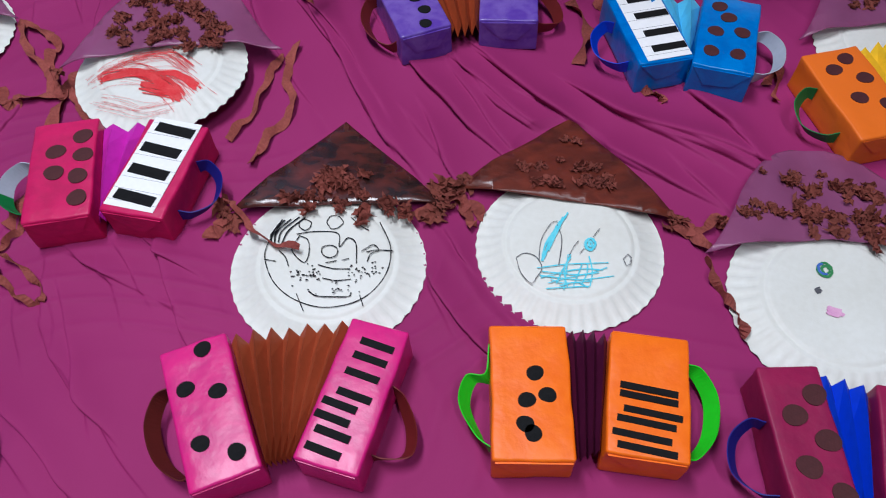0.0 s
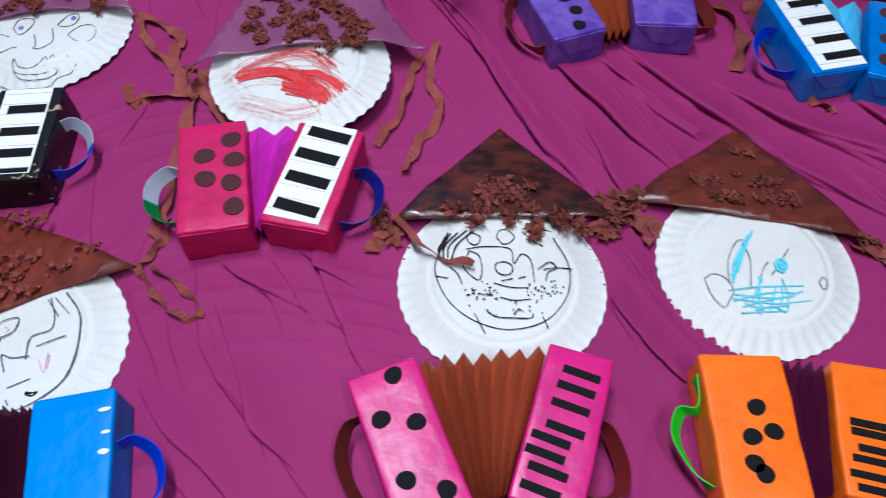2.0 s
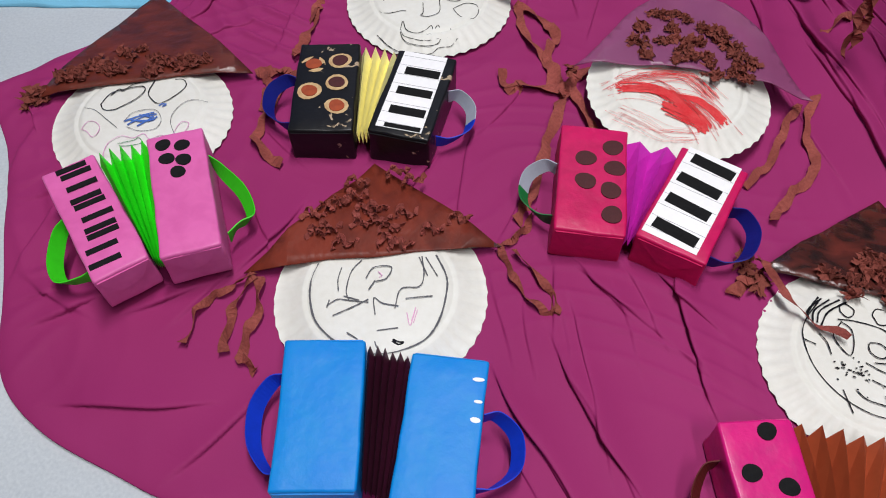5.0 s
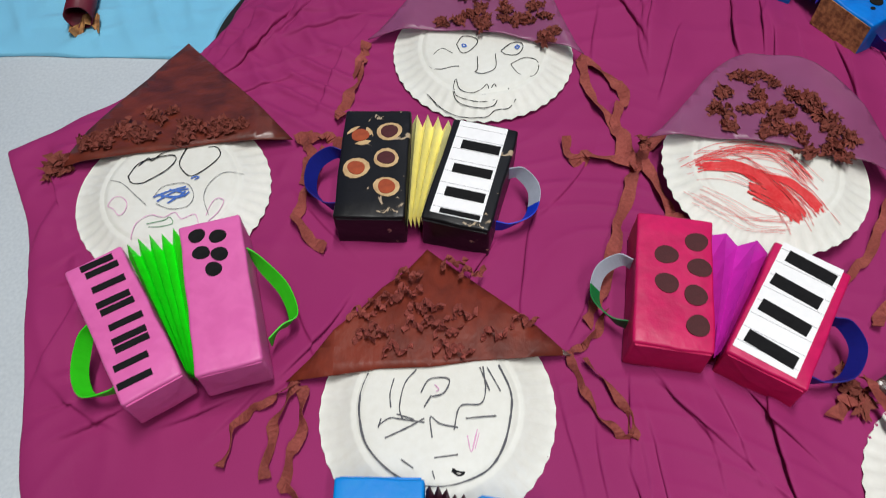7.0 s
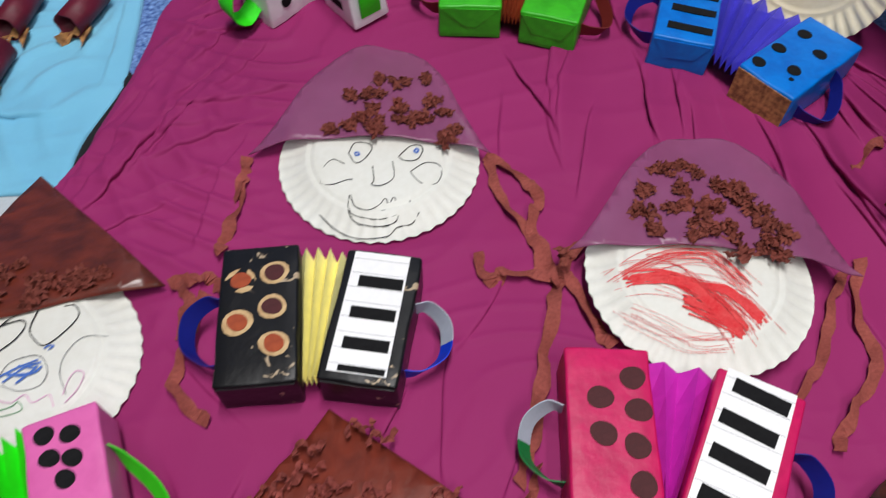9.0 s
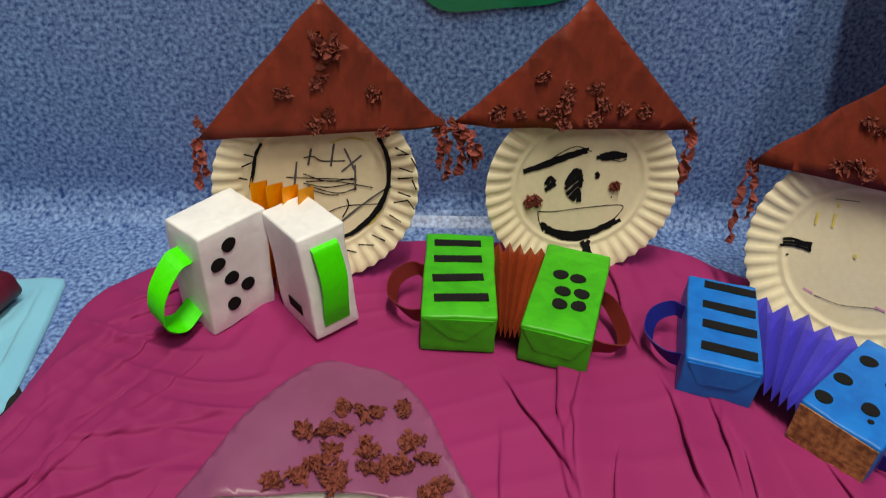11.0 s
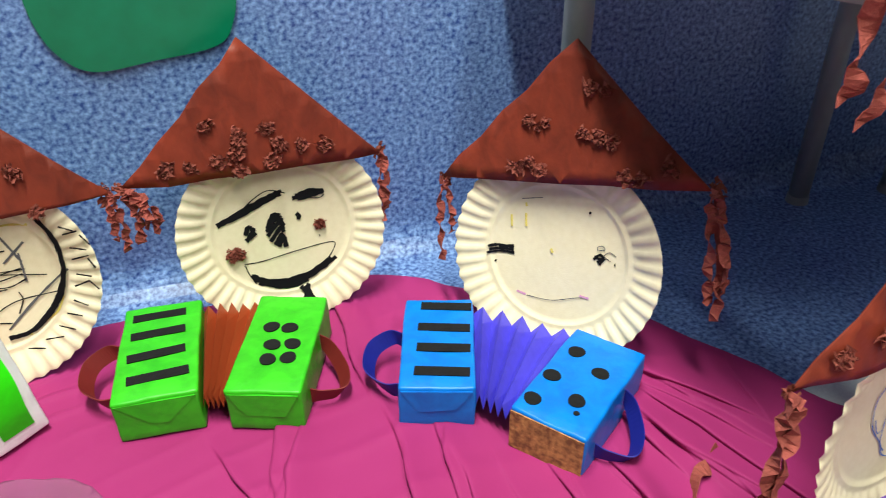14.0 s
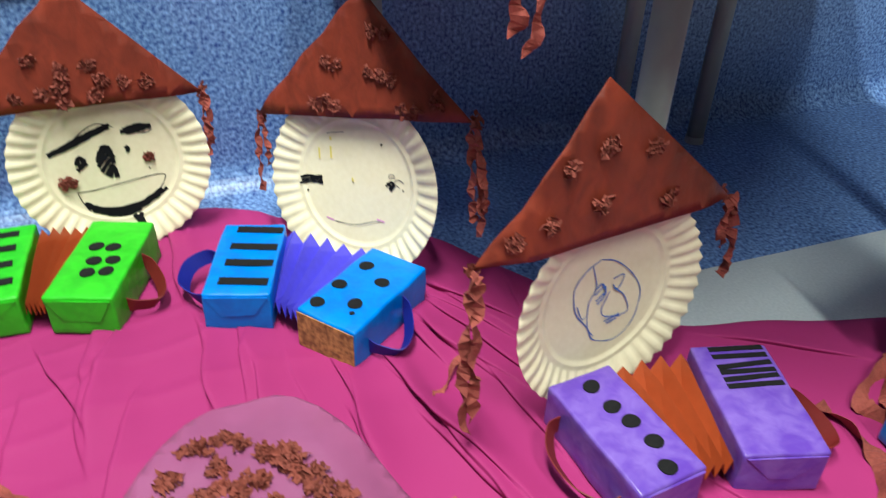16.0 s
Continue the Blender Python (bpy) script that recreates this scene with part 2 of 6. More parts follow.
structure("wall_east", plain_box(3.6, 3.66, -3.66, 0.06, -0.06, 2.7), UNSEEN_WALL_DARK, "unseen wall, dark to cut bounced light", ROOM)
structure("ceiling", plain_box(-3.06, 3.66, -3.66, 0.06, 2.7, 2.76), UNSEEN_CEILING_DARK, "unseen ceiling, dark to cut bounced light", ROOM)
for k, (u, v) in enumerate(((-0.12, -0.74), (-0.9, -1.7), (0.55, -2.2))):
    q = ROOM @ Vector((u, v, 2.68))
    area_lamp("ceiling_tube_light", q, 1.2, 0.14, LAMP_WATTS[k], TURN_WALL + 90)


# ---------- cloths ----------
def inside_scale(outline, centre, rings, spokes):
    """Points of a closed outline sampled evenly by angle round a centre."""
    pts = smooth_path([(*q, 0) for q in outline + outline[:1]], 10)
    ang = sorted((math.atan2(p.y - centre[1], p.x - centre[0]), math.hypot(p.x - centre[0], p.y - centre[1])) for p in pts)
    a = np.array([q[0] for q in ang])
    r = np.array([q[1] for q in ang])
    want = np.linspace(-math.pi, math.pi, spokes, endpoint=False)
    return want, np.interp(want, a, r, period=2 * math.pi)


def crease_folds(x, y, creases):
    """Small pleats along the lines: one side rises to a lip that hangs over the other. Gives shifts in x, y and z."""
    sx, sy, z = np.zeros_like(x), np.zeros_like(x), np.zeros_like(x)
    for k, (ax, ay, bx, by, strength) in enumerate(creases):
        dx, dy = bx - ax, by - ay
        length = math.hypot(dx, dy)
        nx, ny = (dy / length, -dx / length) if dx > 0 else (-dy / length, dx / length)
        s = ((x - ax) * dx + (y - ay) * dy) / length
        q = (x - ax) * nx + (y - ay) * ny + 0.004 * np.sin(s * 17 + ax * 40) + 0.0012 * np.sin(s * 51 + k)
        fade = np.clip(np.minimum((s + 0.05) / 0.09, (length + 0.05 - s) / 0.09), 0, 1)
        fade = fade * fade * (3 - 2 * fade) * strength * (0.85 + 0.3 * math.sin(k * 2.4))
        far, near = np.minimum(q, 0), np.maximum(q, 0)
        step = 1 / (1 + np.exp(np.clip(q / 0.0011, -30, 30)))
        z += fade * (step * 0.0125 * np.exp(far / 0.019) + 0.003 * (1 - np.exp(-near / 0.004)) * np.exp(-near / 0.014))
        lip = fade * step * 0.012 * np.exp(far / 0.008)
        sx, sy = sx + nx * lip, sy + ny * lip
    return sx, sy, z


def bare(x, y):
    """1 where nothing lies on the cloth, 0 under the plates and cartons that hold it flat."""
    keep = np.ones_like(x)
    for px, py, r in HELD_FLAT:
        d = np.hypot(x - px, y - py) - r
        keep = np.minimum(keep, np.clip(d / 0.016 + 0.12, 0.12, 1))
    return keep


HELD_FLAT = [(0.595, 1.156, 0.115), (0.868, 1.22, 0.112), (1.162, 1.188, 0.12), (0.301, 1.416, 0.1), (-0.078, 1.452, 0.12), (0.109, 0.995, 0.116), (-0.29, 1.077, 0.115),
             (0.57, 1.30, 0.05), (0.85, 1.36, 0.05), (0.012, 1.1, 0.04), (-0.39, 1.2, 0.05), (0.534, 0.951, 0.06), (0.67, 0.988, 0.06), (0.839, 1.016, 0.06),
             (0.951, 1.029, 0.06), (0.26, 1.213, 0.06), (0.372, 1.232, 0.06), (0.139, 0.838, 0.06), (0.246, 0.875, 0.06), (-0.199, 0.91, 0.06), (-0.137, 0.985, 0.06),
             (-0.085, 1.198, 0.06), (0.017, 1.241, 0.06)]


def wrinkle_height(x, y):
    """Loose small folds that wander over the cloth, stronger in patches."""
    a = np.sin(41 * x + 23 * y + 2.2 * np.sin(9 * y + 3 * x)) ** 8
    c = np.sin(27 * x - 38 * y + 2.6 * np.sin(7 * x - 4 * y + 1.0)) ** 10
    e = np.sin(58 * y - 30 * x + 3.2 * np.sin(11 * x + 7 * y) + 1.3 * np.sin(29 * y)) ** 8
    pa = np.clip(np.sin(5.1 * x + 1.3) * np.sin(4.3 * y - 0.4), 0, 1)
    pc = np.clip(np.sin(4.1 * x - 3.7 * y + 0.6), 0, 1)
    west = np.exp(-((np.maximum(x + 0.30, 0) / 0.14) ** 2))
    broken = np.clip(0.35 + np.sin(23 * x + 14 * y + 1.9 * np.sin(9 * x - 12 * y)), 0, 1)
    pe = np.clip(0.9 * west * broken + np.clip(np.sin(6 * y + 2 * x), 0, 1) * 0.4, 0, 1.4)
    g = np.sin(52 * x + 30 * y + 2.4 * np.sin(13 * y - 5 * x)) ** 6
    return 0.0018 * a * pa + 0.002 * c * pc + 0.005 * e * pe + 0.004 * g * west * (1 - broken)



CREASES_A = [
    (0.44, 1.61, 0.52, 1.51), (0.52, 1.51, 0.63, 1.36), (0.63, 1.36, 0.68, 1.29), (0.63, 1.50, 0.72, 1.40), (0.68, 1.52, 0.84, 1.39),
    (0.69, 1.49, 0.80, 1.35), (0.73, 1.53, 0.86, 1.42), (0.79, 1.46, 0.86, 1.42), (0.89, 1.39, 0.96, 1.35), (0.96, 1.35, 1.03, 1.31),
    (0.85, 1.49, 0.99, 1.41), (0.99, 1.41, 1.10, 1.37), (1.00, 1.50, 1.05, 1.46), (1.05, 1.46, 1.09, 1.40), (0.36, 1.60, 0.40, 1.53),
    (0.64, 1.40, 0.73, 1.29), (0.92, 1.45, 1.08, 1.38), (1.00, 1.36, 1.05, 1.31), (0.28, 0.96, 0.41, 0.86), (0.70, 1.17, 0.80, 1.07),
    (0.30, 1.08, 0.39, 0.94), (0.37, 1.19, 0.47, 1.04), (0.50, 0.80, 0.72, 0.84), (0.72, 0.86, 0.98, 0.80),
]
CREASES_B = [
    (0.05, 1.72, 0.07, 1.65), (0.07, 1.65, 0.10, 1.59), (0.08, 1.71, 0.11, 1.59), (0.09, 1.88, 0.13, 1.79), (0.18, 1.70, 0.20, 1.65),
    (0.20, 1.65, 0.22, 1.61), (0.21, 1.73, 0.24, 1.66), (0.33, 1.68, 0.38, 1.59), (0.38, 1.70, 0.48, 1.59), (0.41, 1.78, 0.50, 1.68),
    (0.50, 1.68, 0.56, 1.59), (0.42, 1.84, 0.52, 1.78), (0.42, 1.82, 0.53, 1.74), (0.35, 1.83, 0.44, 1.71), (0.26, 1.65, 0.27, 1.61),
    (0.16, 1.74, 0.18, 1.70), (0.05, 1.95, 0.09, 1.88), (0.52, 1.84, 0.54, 1.78), (0.43, 1.80, 0.57, 1.65), (0.76, 1.77, 0.9, 1.74),
    (0.08, 1.96, 0.10, 1.90), (0.22, 1.88, 0.29, 1.80),
]
CREASES_C = [
    (-0.37, 1.25, -0.37, 1.33), (-0.37, 1.33, -0.39, 1.44), (-0.36, 1.27, -0.35, 1.39), (-0.37, 1.37, -0.30, 1.43), (-0.34, 1.41, -0.34, 1.49),
    (-0.22, 1.29, -0.24, 1.40), (0.02, 1.60, 0.05, 1.51), (0.01, 1.67, 0.09, 1.59), (0.09, 1.59, 0.12, 1.54), (0.10, 1.24, 0.13, 1.15),
    (0.07, 1.22, 0.06, 1.14), (-0.09, 1.03, -0.03, 0.99), (-0.05, 0.96, -0.04, 1.04), (-0.29, 0.90, -0.27, 0.83), (-0.24, 0.83, -0.17, 0.83),
    (-0.11, 0.86, -0.08, 0.90), (-0.07, 0.88, -0.06, 0.94), (0.29, 1.06, 0.27, 1.10), (0.31, 1.12, 0.36, 1.10), (0.10, 1.27, 0.11, 1.36),
    (-0.40, 1.32, -0.43, 1.50), (-0.36, 1.42, -0.24, 1.52), (-0.33, 1.36, -0.25, 1.45),
]
CREASES_D = [
    (0.19, 1.15, 0.19, 1.21), (0.28, 1.14, 0.35, 1.10), (0.36, 1.16, 0.43, 1.13), (-0.40, 0.99, -0.38, 0.94), (-0.35, 0.93, -0.34, 0.96),
    (0.14, 1.61, 0.15, 1.51), (-0.44, 1.56, -0.36, 1.66), (-0.40, 1.56, -0.30, 1.66), (-0.42, 1.62, -0.34, 1.74), (-0.43, 1.10, -0.38, 1.20),
    (-0.46, 1.05, -0.40, 1.00), (-0.33, 0.92, -0.25, 0.99), (-0.24, 0.80, -0.18, 0.87), (-0.10, 0.74, 0.0, 0.80), (0.30, 0.84, 0.44, 0.78),
    (-0.20, 0.80, -0.12, 0.93), (0.04, 0.74, 0.06, 0.83), (-0.36, 1.20, -0.28, 1.30), (1.00, 1.42, 1.2, 1.36), (-0.36, 0.98, -0.30, 1.10),
]

CREASES_E = [
    (0.63, 1.5, 0.69, 1.43), (0.69, 1.43, 0.78, 1.35), (0.68, 1.53, 0.75, 1.45), (0.75, 1.45, 0.82, 1.39), (0.7, 1.56, 0.76, 1.51), (0.76, 1.51, 0.85, 1.42), (0.87, 1.48, 0.95, 1.43), (0.95, 1.43, 1.04, 1.37), (0.89, 1.4, 0.97, 1.35), (1.01, 1.5, 1.07, 1.44), (1.07, 1.44, 1.1, 1.38), (0.59, 1.41, 0.63, 1.35), (0.63, 1.35, 0.67, 1.31), (0.66, 1.41, 0.69, 1.36), (0.69, 1.36, 0.72, 1.31), (0.48, 1.59, 0.62, 1.4), (0.28, 0.96, 0.35, 0.91), (0.35, 0.91, 0.41, 0.86), (0.72, 1.23, 0.76, 1.18), (0.76, 1.18, 0.81, 1.12), (0.68, 1.2, 0.74, 1.11), (0.31, 1.02, 0.36, 0.97), (0.36, 0.97, 0.42, 0.93),
]
CREASES_F = [
    (0.29, 1.08, 0.33, 1), (0.33, 1, 0.38, 0.96), (0.38, 0.96, 0.48, 0.88), (0.38, 1.58, 0.52, 1.39), (0.45, 1.62, 0.59, 1.4), (0.45, 1.08, 0.46, 1.04), (0.29, 0.92, 0.35, 0.87), (0.33, 1.15, 0.39, 1.09), (0.39, 1.09, 0.46, 1.07), (0.4, 1.14, 0.45, 1.08), (0.14, 1.13, 0.19, 1.06), (0.2, 1.07, 0.27, 0.99), (0.26, 1.05, 0.29, 1), (0.33, 1.12, 0.38, 1.05), (-0.05, 0.93, -0.03, 0.98), (-0.17, 1.15, -0.08, 1.11),
]
CREASES_G = [
    (0.06, 1.7, 0.1, 1.63), (0.1, 1.63, 0.12, 1.55), (0.18, 1.7, 0.22, 1.6), (0.23, 1.71, 0.27, 1.63), (0.34, 1.68, 0.38, 1.59), (0.38, 1.59, 0.43, 1.5), (0.41, 1.77, 0.53, 1.67), (0.43, 1.83, 0.53, 1.75), (0.38, 1.69, 0.46, 1.61), (0.46, 1.61, 0.53, 1.52), (-0.41, 1.62, -0.41, 1.45), (-0.41, 1.45, -0.41, 1.31), (-0.34, 1.56, -0.36, 1.44), (-0.36, 1.44, -0.36, 1.32), (-0.33, 1.45, -0.34, 1.34), (-0.29, 1.51, -0.32, 1.42), (0.33, 1.68, 0.38, 1.58), (0.38, 1.58, 0.41, 1.52), (0.39, 1.71, 0.46, 1.6), (0.46, 1.6, 0.5, 1.54), (0.42, 1.78, 0.47, 1.7), (0.42, 1.85, 0.49, 1.77), (0.08, 1.71, 0.09, 1.63), (0.09, 1.63, 0.11, 1.57), (0.18, 1.71, 0.21, 1.62), (0.22, 1.73, 0.25, 1.63), (0.28, 1.69, 0.33, 1.59),
]
CREASES_H = [
    (-0.4, 1.27, -0.4, 1.37), (-0.4, 1.37, -0.4, 1.46), (-0.4, 1.31, -0.44, 1.43), (-0.44, 1.43, -0.42, 1.57), (-0.4, 1.49, -0.38, 1.51), (-0.38, 1.51, -0.37, 1.61), (-0.41, 1.41, -0.4, 1.46), (-0.4, 1.46, -0.43, 1.5), (-0.33, 1.37, -0.33, 1.45), (-0.31, 1.3, -0.24, 1.38), (-0.32, 1.48, -0.3, 1.58),
]


def draped(name, outline, centre, mat, label, creases, rings=480, spokes=1500, soft=0.002, edge=0.006):
    want, reach = inside_scale(outline, centre, rings, spokes)
    f = (np.arange(1, rings + 1) / rings)[:, None] ** 0.75
    X, Y = centre[0] + f * reach * np.cos(want), centre[1] + f * reach * np.sin(want)
    rim = np.clip(1 - (1 - f) * reach / 0.05, 0, 1)
    Z = 0.004 + soft * (0.5 + 0.5 * np.sin(9 * X + 2 * np.sin(6 * Y)) * np.sin(8 * Y + 1.5 * np.sin(5 * X))) 
    if creases:
        free = bare(X, Y) * (1 - 0.75 * rim)
        sx, sy, folds = crease_folds(X, Y, creases)
        Z = Z + (folds + wrinkle_height(X, Y)) * free
        X, Y = X + sx * free, Y + sy * free
    Z = Z + edge * rim * (0.5 + 0.5 * np.sin(31 * X + 2 * np.sin(17 * Y)) * np.sin(27 * Y)) - 0.003 * rim ** 6
    verts = [tuple(v) for v in np.stack([X, Y, np.maximum(Z, 0.0025)], -1).reshape(-1, 3).tolist()]
    faces = []
    for i in range(rings - 1):
        for k in range(spokes):
            j = (k + 1) % spokes
            faces.append((i * spokes + k, (i + 1) * spokes + k, (i + 1) * spokes + j, i * spokes + j))
    faces.append(tuple(range(spokes)))
    # a folded hem: the rim turns down to the floor
    base = len(verts)
    verts += [(x, y, 0.0008) for x, y, z in verts[(rings - 1) * spokes :]]
    for k in range(spokes):
        j = (k + 1) % spokes
        a = (rings - 1) * spokes
        faces.append((a + k, base + k, base + j, a + j))
    me = bpy.data.meshes.new(name)
    me.from_pydata(verts, [], faces)
    me.materials.append(mat)
    for p in me.polygons:
        p.use_smooth = True
    ob = new(name, me)
    return tagged(ob, label, "cloth")


draped("display_cloth", [
    (-0.514, 1.029), (-0.405, 0.955), (-0.342, 0.89), (-0.26, 0.806), (-0.188, 0.733), (-0.110, 0.708), (-0.016, 0.709),
    (0.043, 0.713), (0.094, 0.732), (0.18, 0.749), (0.257, 0.753), (0.50, 0.72), (0.90, 0.68), (1.35, 0.70),
    (1.62, 1.0), (1.66, 1.45), (1.45, 1.80), (1.15, 1.82), (1.005, 1.816), (0.885, 1.807), (0.742, 1.786), (0.62, 1.80),
    (0.554, 1.856), (0.494, 1.898), (0.42, 1.943), (0.30, 1.96), (0.206, 1.975), (0.158, 1.991), (0.068, 1.983),
    (-0.05, 1.93), (-0.206, 1.857), (-0.328, 1.789), (-0.443, 1.704), (-0.478, 1.61), (-0.452, 1.51), (-0.424, 1.389),
    (-0.412, 1.31), (-0.453, 1.159)], (0.45, 1.30), CLOTH, "creased cerise jersey cloth spread over the floor",
    [(*c, 0.8) for c in CREASES_A + CREASES_B + CREASES_C + CREASES_D + CREASES_E] + [(*c, 0.42) for c in CREASES_F + CREASES_G + CREASES_H])
draped("blue_cloth", [
    (-0.40, 1.275), (-0.426, 1.342), (-0.437, 1.432), (-0.449, 1.467), (-0.52, 1.605), (-0.545, 1.622), (-0.66, 1.564),
    (-0.95, 1.42), (-1.10, 1.20), (-0.95, 0.97), (-0.65, 1.15), (-0.56, 1.195), (-0.51, 1.222)], (-0.68, 1.30), SKY_CLOTH,
    "sky blue cotton cloth with a hemmed edge on the floor", [(-0.47, 1.45, -0.54, 1.6, 1.0), (-0.62, 1.3, -0.5, 1.36, 1.0)], 60, 240)
draped("black_cloth", [(-0.395, 1.26), (-0.395, 1.36), (-0.42, 1.45), (-0.50, 1.48), (-0.6, 1.40), (-0.55, 1.26)],
       (-0.48, 1.36), BLACK_CLOTH, "black cloth under the blue one", [], 16, 80, 0.0005, 0.0)


def painted_tube(m, length, label):
    ob = empty("painted_tube", m, label, "paper tube", "maroon tubes on the blue cloth")
    bm = bmesh.new()
    r, t = 0.019, 0.0015
    loops = []
    for rr in (r, r - t):
        for x in (-length / 2, length / 2):
            loops.append([bm.verts.new((x + 0.001 * math.sin(5 * a), rr * math.cos(a), r + rr * math.sin(a)))
                          for a in [2 * math.pi * k / 28 for k in range(28)]])
    for a, b in ((0, 1), (1, 3), (3, 2), (2, 0)):
        for k in range(28):
            bm.faces.new((loops[a][k], loops[a][(k + 1) % 28], loops[b][(k + 1) % 28], loops[b][k]))
    bmesh.ops.recalc_face_normals(bm, faces=bm.faces)
    part("tube", bm, MAROON, ob, smooth=True)
    bm = band([Vector((length / 2 - 0.004 + 0.01 * math.sin(k), -0.018 + 0.006 * k, 0.004 + 0.004 * math.sin(2.1 * k))) for k in range(8)],
              lambda i, n, t: Vector((0.014, 0.0, 0.006 * math.sin(i * 1.7))))
    part("torn_paper", bm, CORK, ob, "torn brown paper at the tube's end")
    return ob


TUBES = [(-0.609, 1.272, 0, 125, 0.085), (-0.599, 1.392, 0, 104, 0.077), (-0.697, 1.335, 0, 125, 0.08), (-0.559, 1.535, 0, 95, 0.08), (-0.64, 1.50, 0, 105, 0.085)]
for x, y, z, turn, length in TUBES:
    painted_tube(pose(x, y, 0.008, 0, 0, turn + 180), length, "maroon painted paper tube with torn paper at one end")


# ---------- toy accordions ----------
BOX_H = 0.052


def carton(name, parent, m, w, l, mat, seed, h=BOX_H):
    ob = part(name, slab(w, l, h, 0.0028, 6, 0.0016, seed), mat, parent, smooth=True)
    ob.matrix_local = m
    if h == BOX_H:                               # folded ends of the wrapping paper
        for end in (-1, 1):
            bm = bmesh.new()
            k = 0.18 + 0.08 * math.sin(seed * 3 + end)
            quad = [(-w * 0.46, h - 0.004), (w * 0.46, h - 0.004), (w * k, h * (0.42 + 0.06 * math.sin(seed * 7))), (-w * k, h * 0.40)]
            faces = [[bm.verts.new((x, end * (l / 2 + out), z)) for x, z in quad] for out in (-0.002, 0.0012)]
            bm.faces.new(faces[1])
            for i in range(4):
                bm.faces.new((faces[0][i], faces[0][(i + 1) % 4], faces[1][(i + 1) % 4], faces[1][i]))
            bmesh.ops.recalc_face_normals(bm, faces=bm.faces)
            part("paper_flap", bm, mat, ob)
    return ob


def strap(parent, side, w, points, mat, width=0.019, lean=0.75, label=""):
    """A paper hand strap on a carton's outer side. points: (along, outward, height) in metres."""
    path = smooth_path([(side * (w / 2 + out * 0.85), along, z) for along, out, z in points], 7)
    cut = len(path) // 2
    pieces = [(path, mat, 0, len(path))]
    if isinstance(mat, tuple):                   # two papers joined in the middle
        pieces = [(path[: cut + 1], mat[0], 0, len(path)), (path[cut:], mat[1], cut, len(path))]
    for run, paper, first, total in pieces:

        def across(i, n, t):
            k = (i + first) / (total - 1)
            return Vector((side * lean * math.sin(math.pi * k), 0.15 * math.sin(6 * k), 1)).normalized() * width / 2

        part("strap", band(run, across, 0.0012), paper, parent, label)


STRAP_FORMS = {
    "arc": [(0.045, 0.0006, 0.026), (0.040, 0.016, 0.026), (0.015, 0.032, 0.022), (-0.02, 0.030, 0.018), (-0.045, 0.012, 0.016), (-0.05, 0.0006, 0.02)],
    "loop": [(0.022, 0.0006, 0.034), (0.024, 0.016, 0.036), (0.008, 0.038, 0.032), (-0.02, 0.040, 0.024), (-0.038, 0.018, 0.02), (-0.043, 0.0006, 0.022)],
    "kinked": [(0.055, 0.0006, 0.03), (0.022, 0.001, 0.03), (0.02, 0.022, 0.03), (-0.005, 0.03, 0.026), (-0.035, 0.014, 0.022), (-0.05, 0.0006, 0.024)],
    "low": [(0.02, 0.0006, 0.034), (0.012, 0.014, 0.03), (-0.012, 0.034, 0.02), (-0.034, 0.036, 0.014), (-0.044, 0.012, 0.016), (-0.046, 0.0006, 0.018)],
    "drop": [(0.045, 0.0006, 0.036), (0.03, 0.012, 0.03), (0.0, 0.032, 0.022), (-0.03, 0.036, 0.014), (-0.038, 0.018, 0.014), (-0.05, 0.004, 0.012)],
}


def dots(box, places, mat, r=0.0095, h=BOX_H, name="button", squash=0.95, ring=None):
    for k, (x, y) in enumerate(places):
        if ring:
            o = part("paper_ring", disc(r * 1.5, 0.0006, 0.9 + 0.1 * (k % 2), k * 2.3, 13), ring, box)
            o.location = (x, y, h - 0.0002)
        o = part(name, disc(r, 0.0009, squash, k), mat[k % len(mat)] if isinstance(mat, list) else mat, box)
        o.location = (x, y, h + (0.0004 if ring else 0.0002))


def keys(box, rows, mat=None, h=BOX_H):
    """rows: (x, y, length, width, turn)."""
    for x, y, length, width, turn in rows:
        o = part("key", slab(length, width, 0.0009), mat or BLACK_CARD, box)
        o.matrix_local = pose(x, y, h + 0.0002, 0, 0, turn)


def key_sheet(box, x, y, w, l, rows, turn=0, h=BOX_H, lines=8):
    o = part("keyboard_sheet", slab(w, l, 0.0006), WHITE_CARD, box, "white card with black piano keys")
    o.matrix_local = pose(x, y, h + 0.0004, 0, 0, turn)
    for k in range(lines):
        p = part("ruled_line", slab(w * 0.98, 0.0003, 0.0003), SILVER_LINE, o)
        p.location = (0, -l / 2 + l * (k + 0.5) / lines, 0.0007)
    for xx, yy, length, width, t in rows:
        q = part("key", slab(length, width, 0.0008), BLACK_CARD, o)
        q.matrix_local = pose(xx, yy, 0.0008, 0, 0, t)


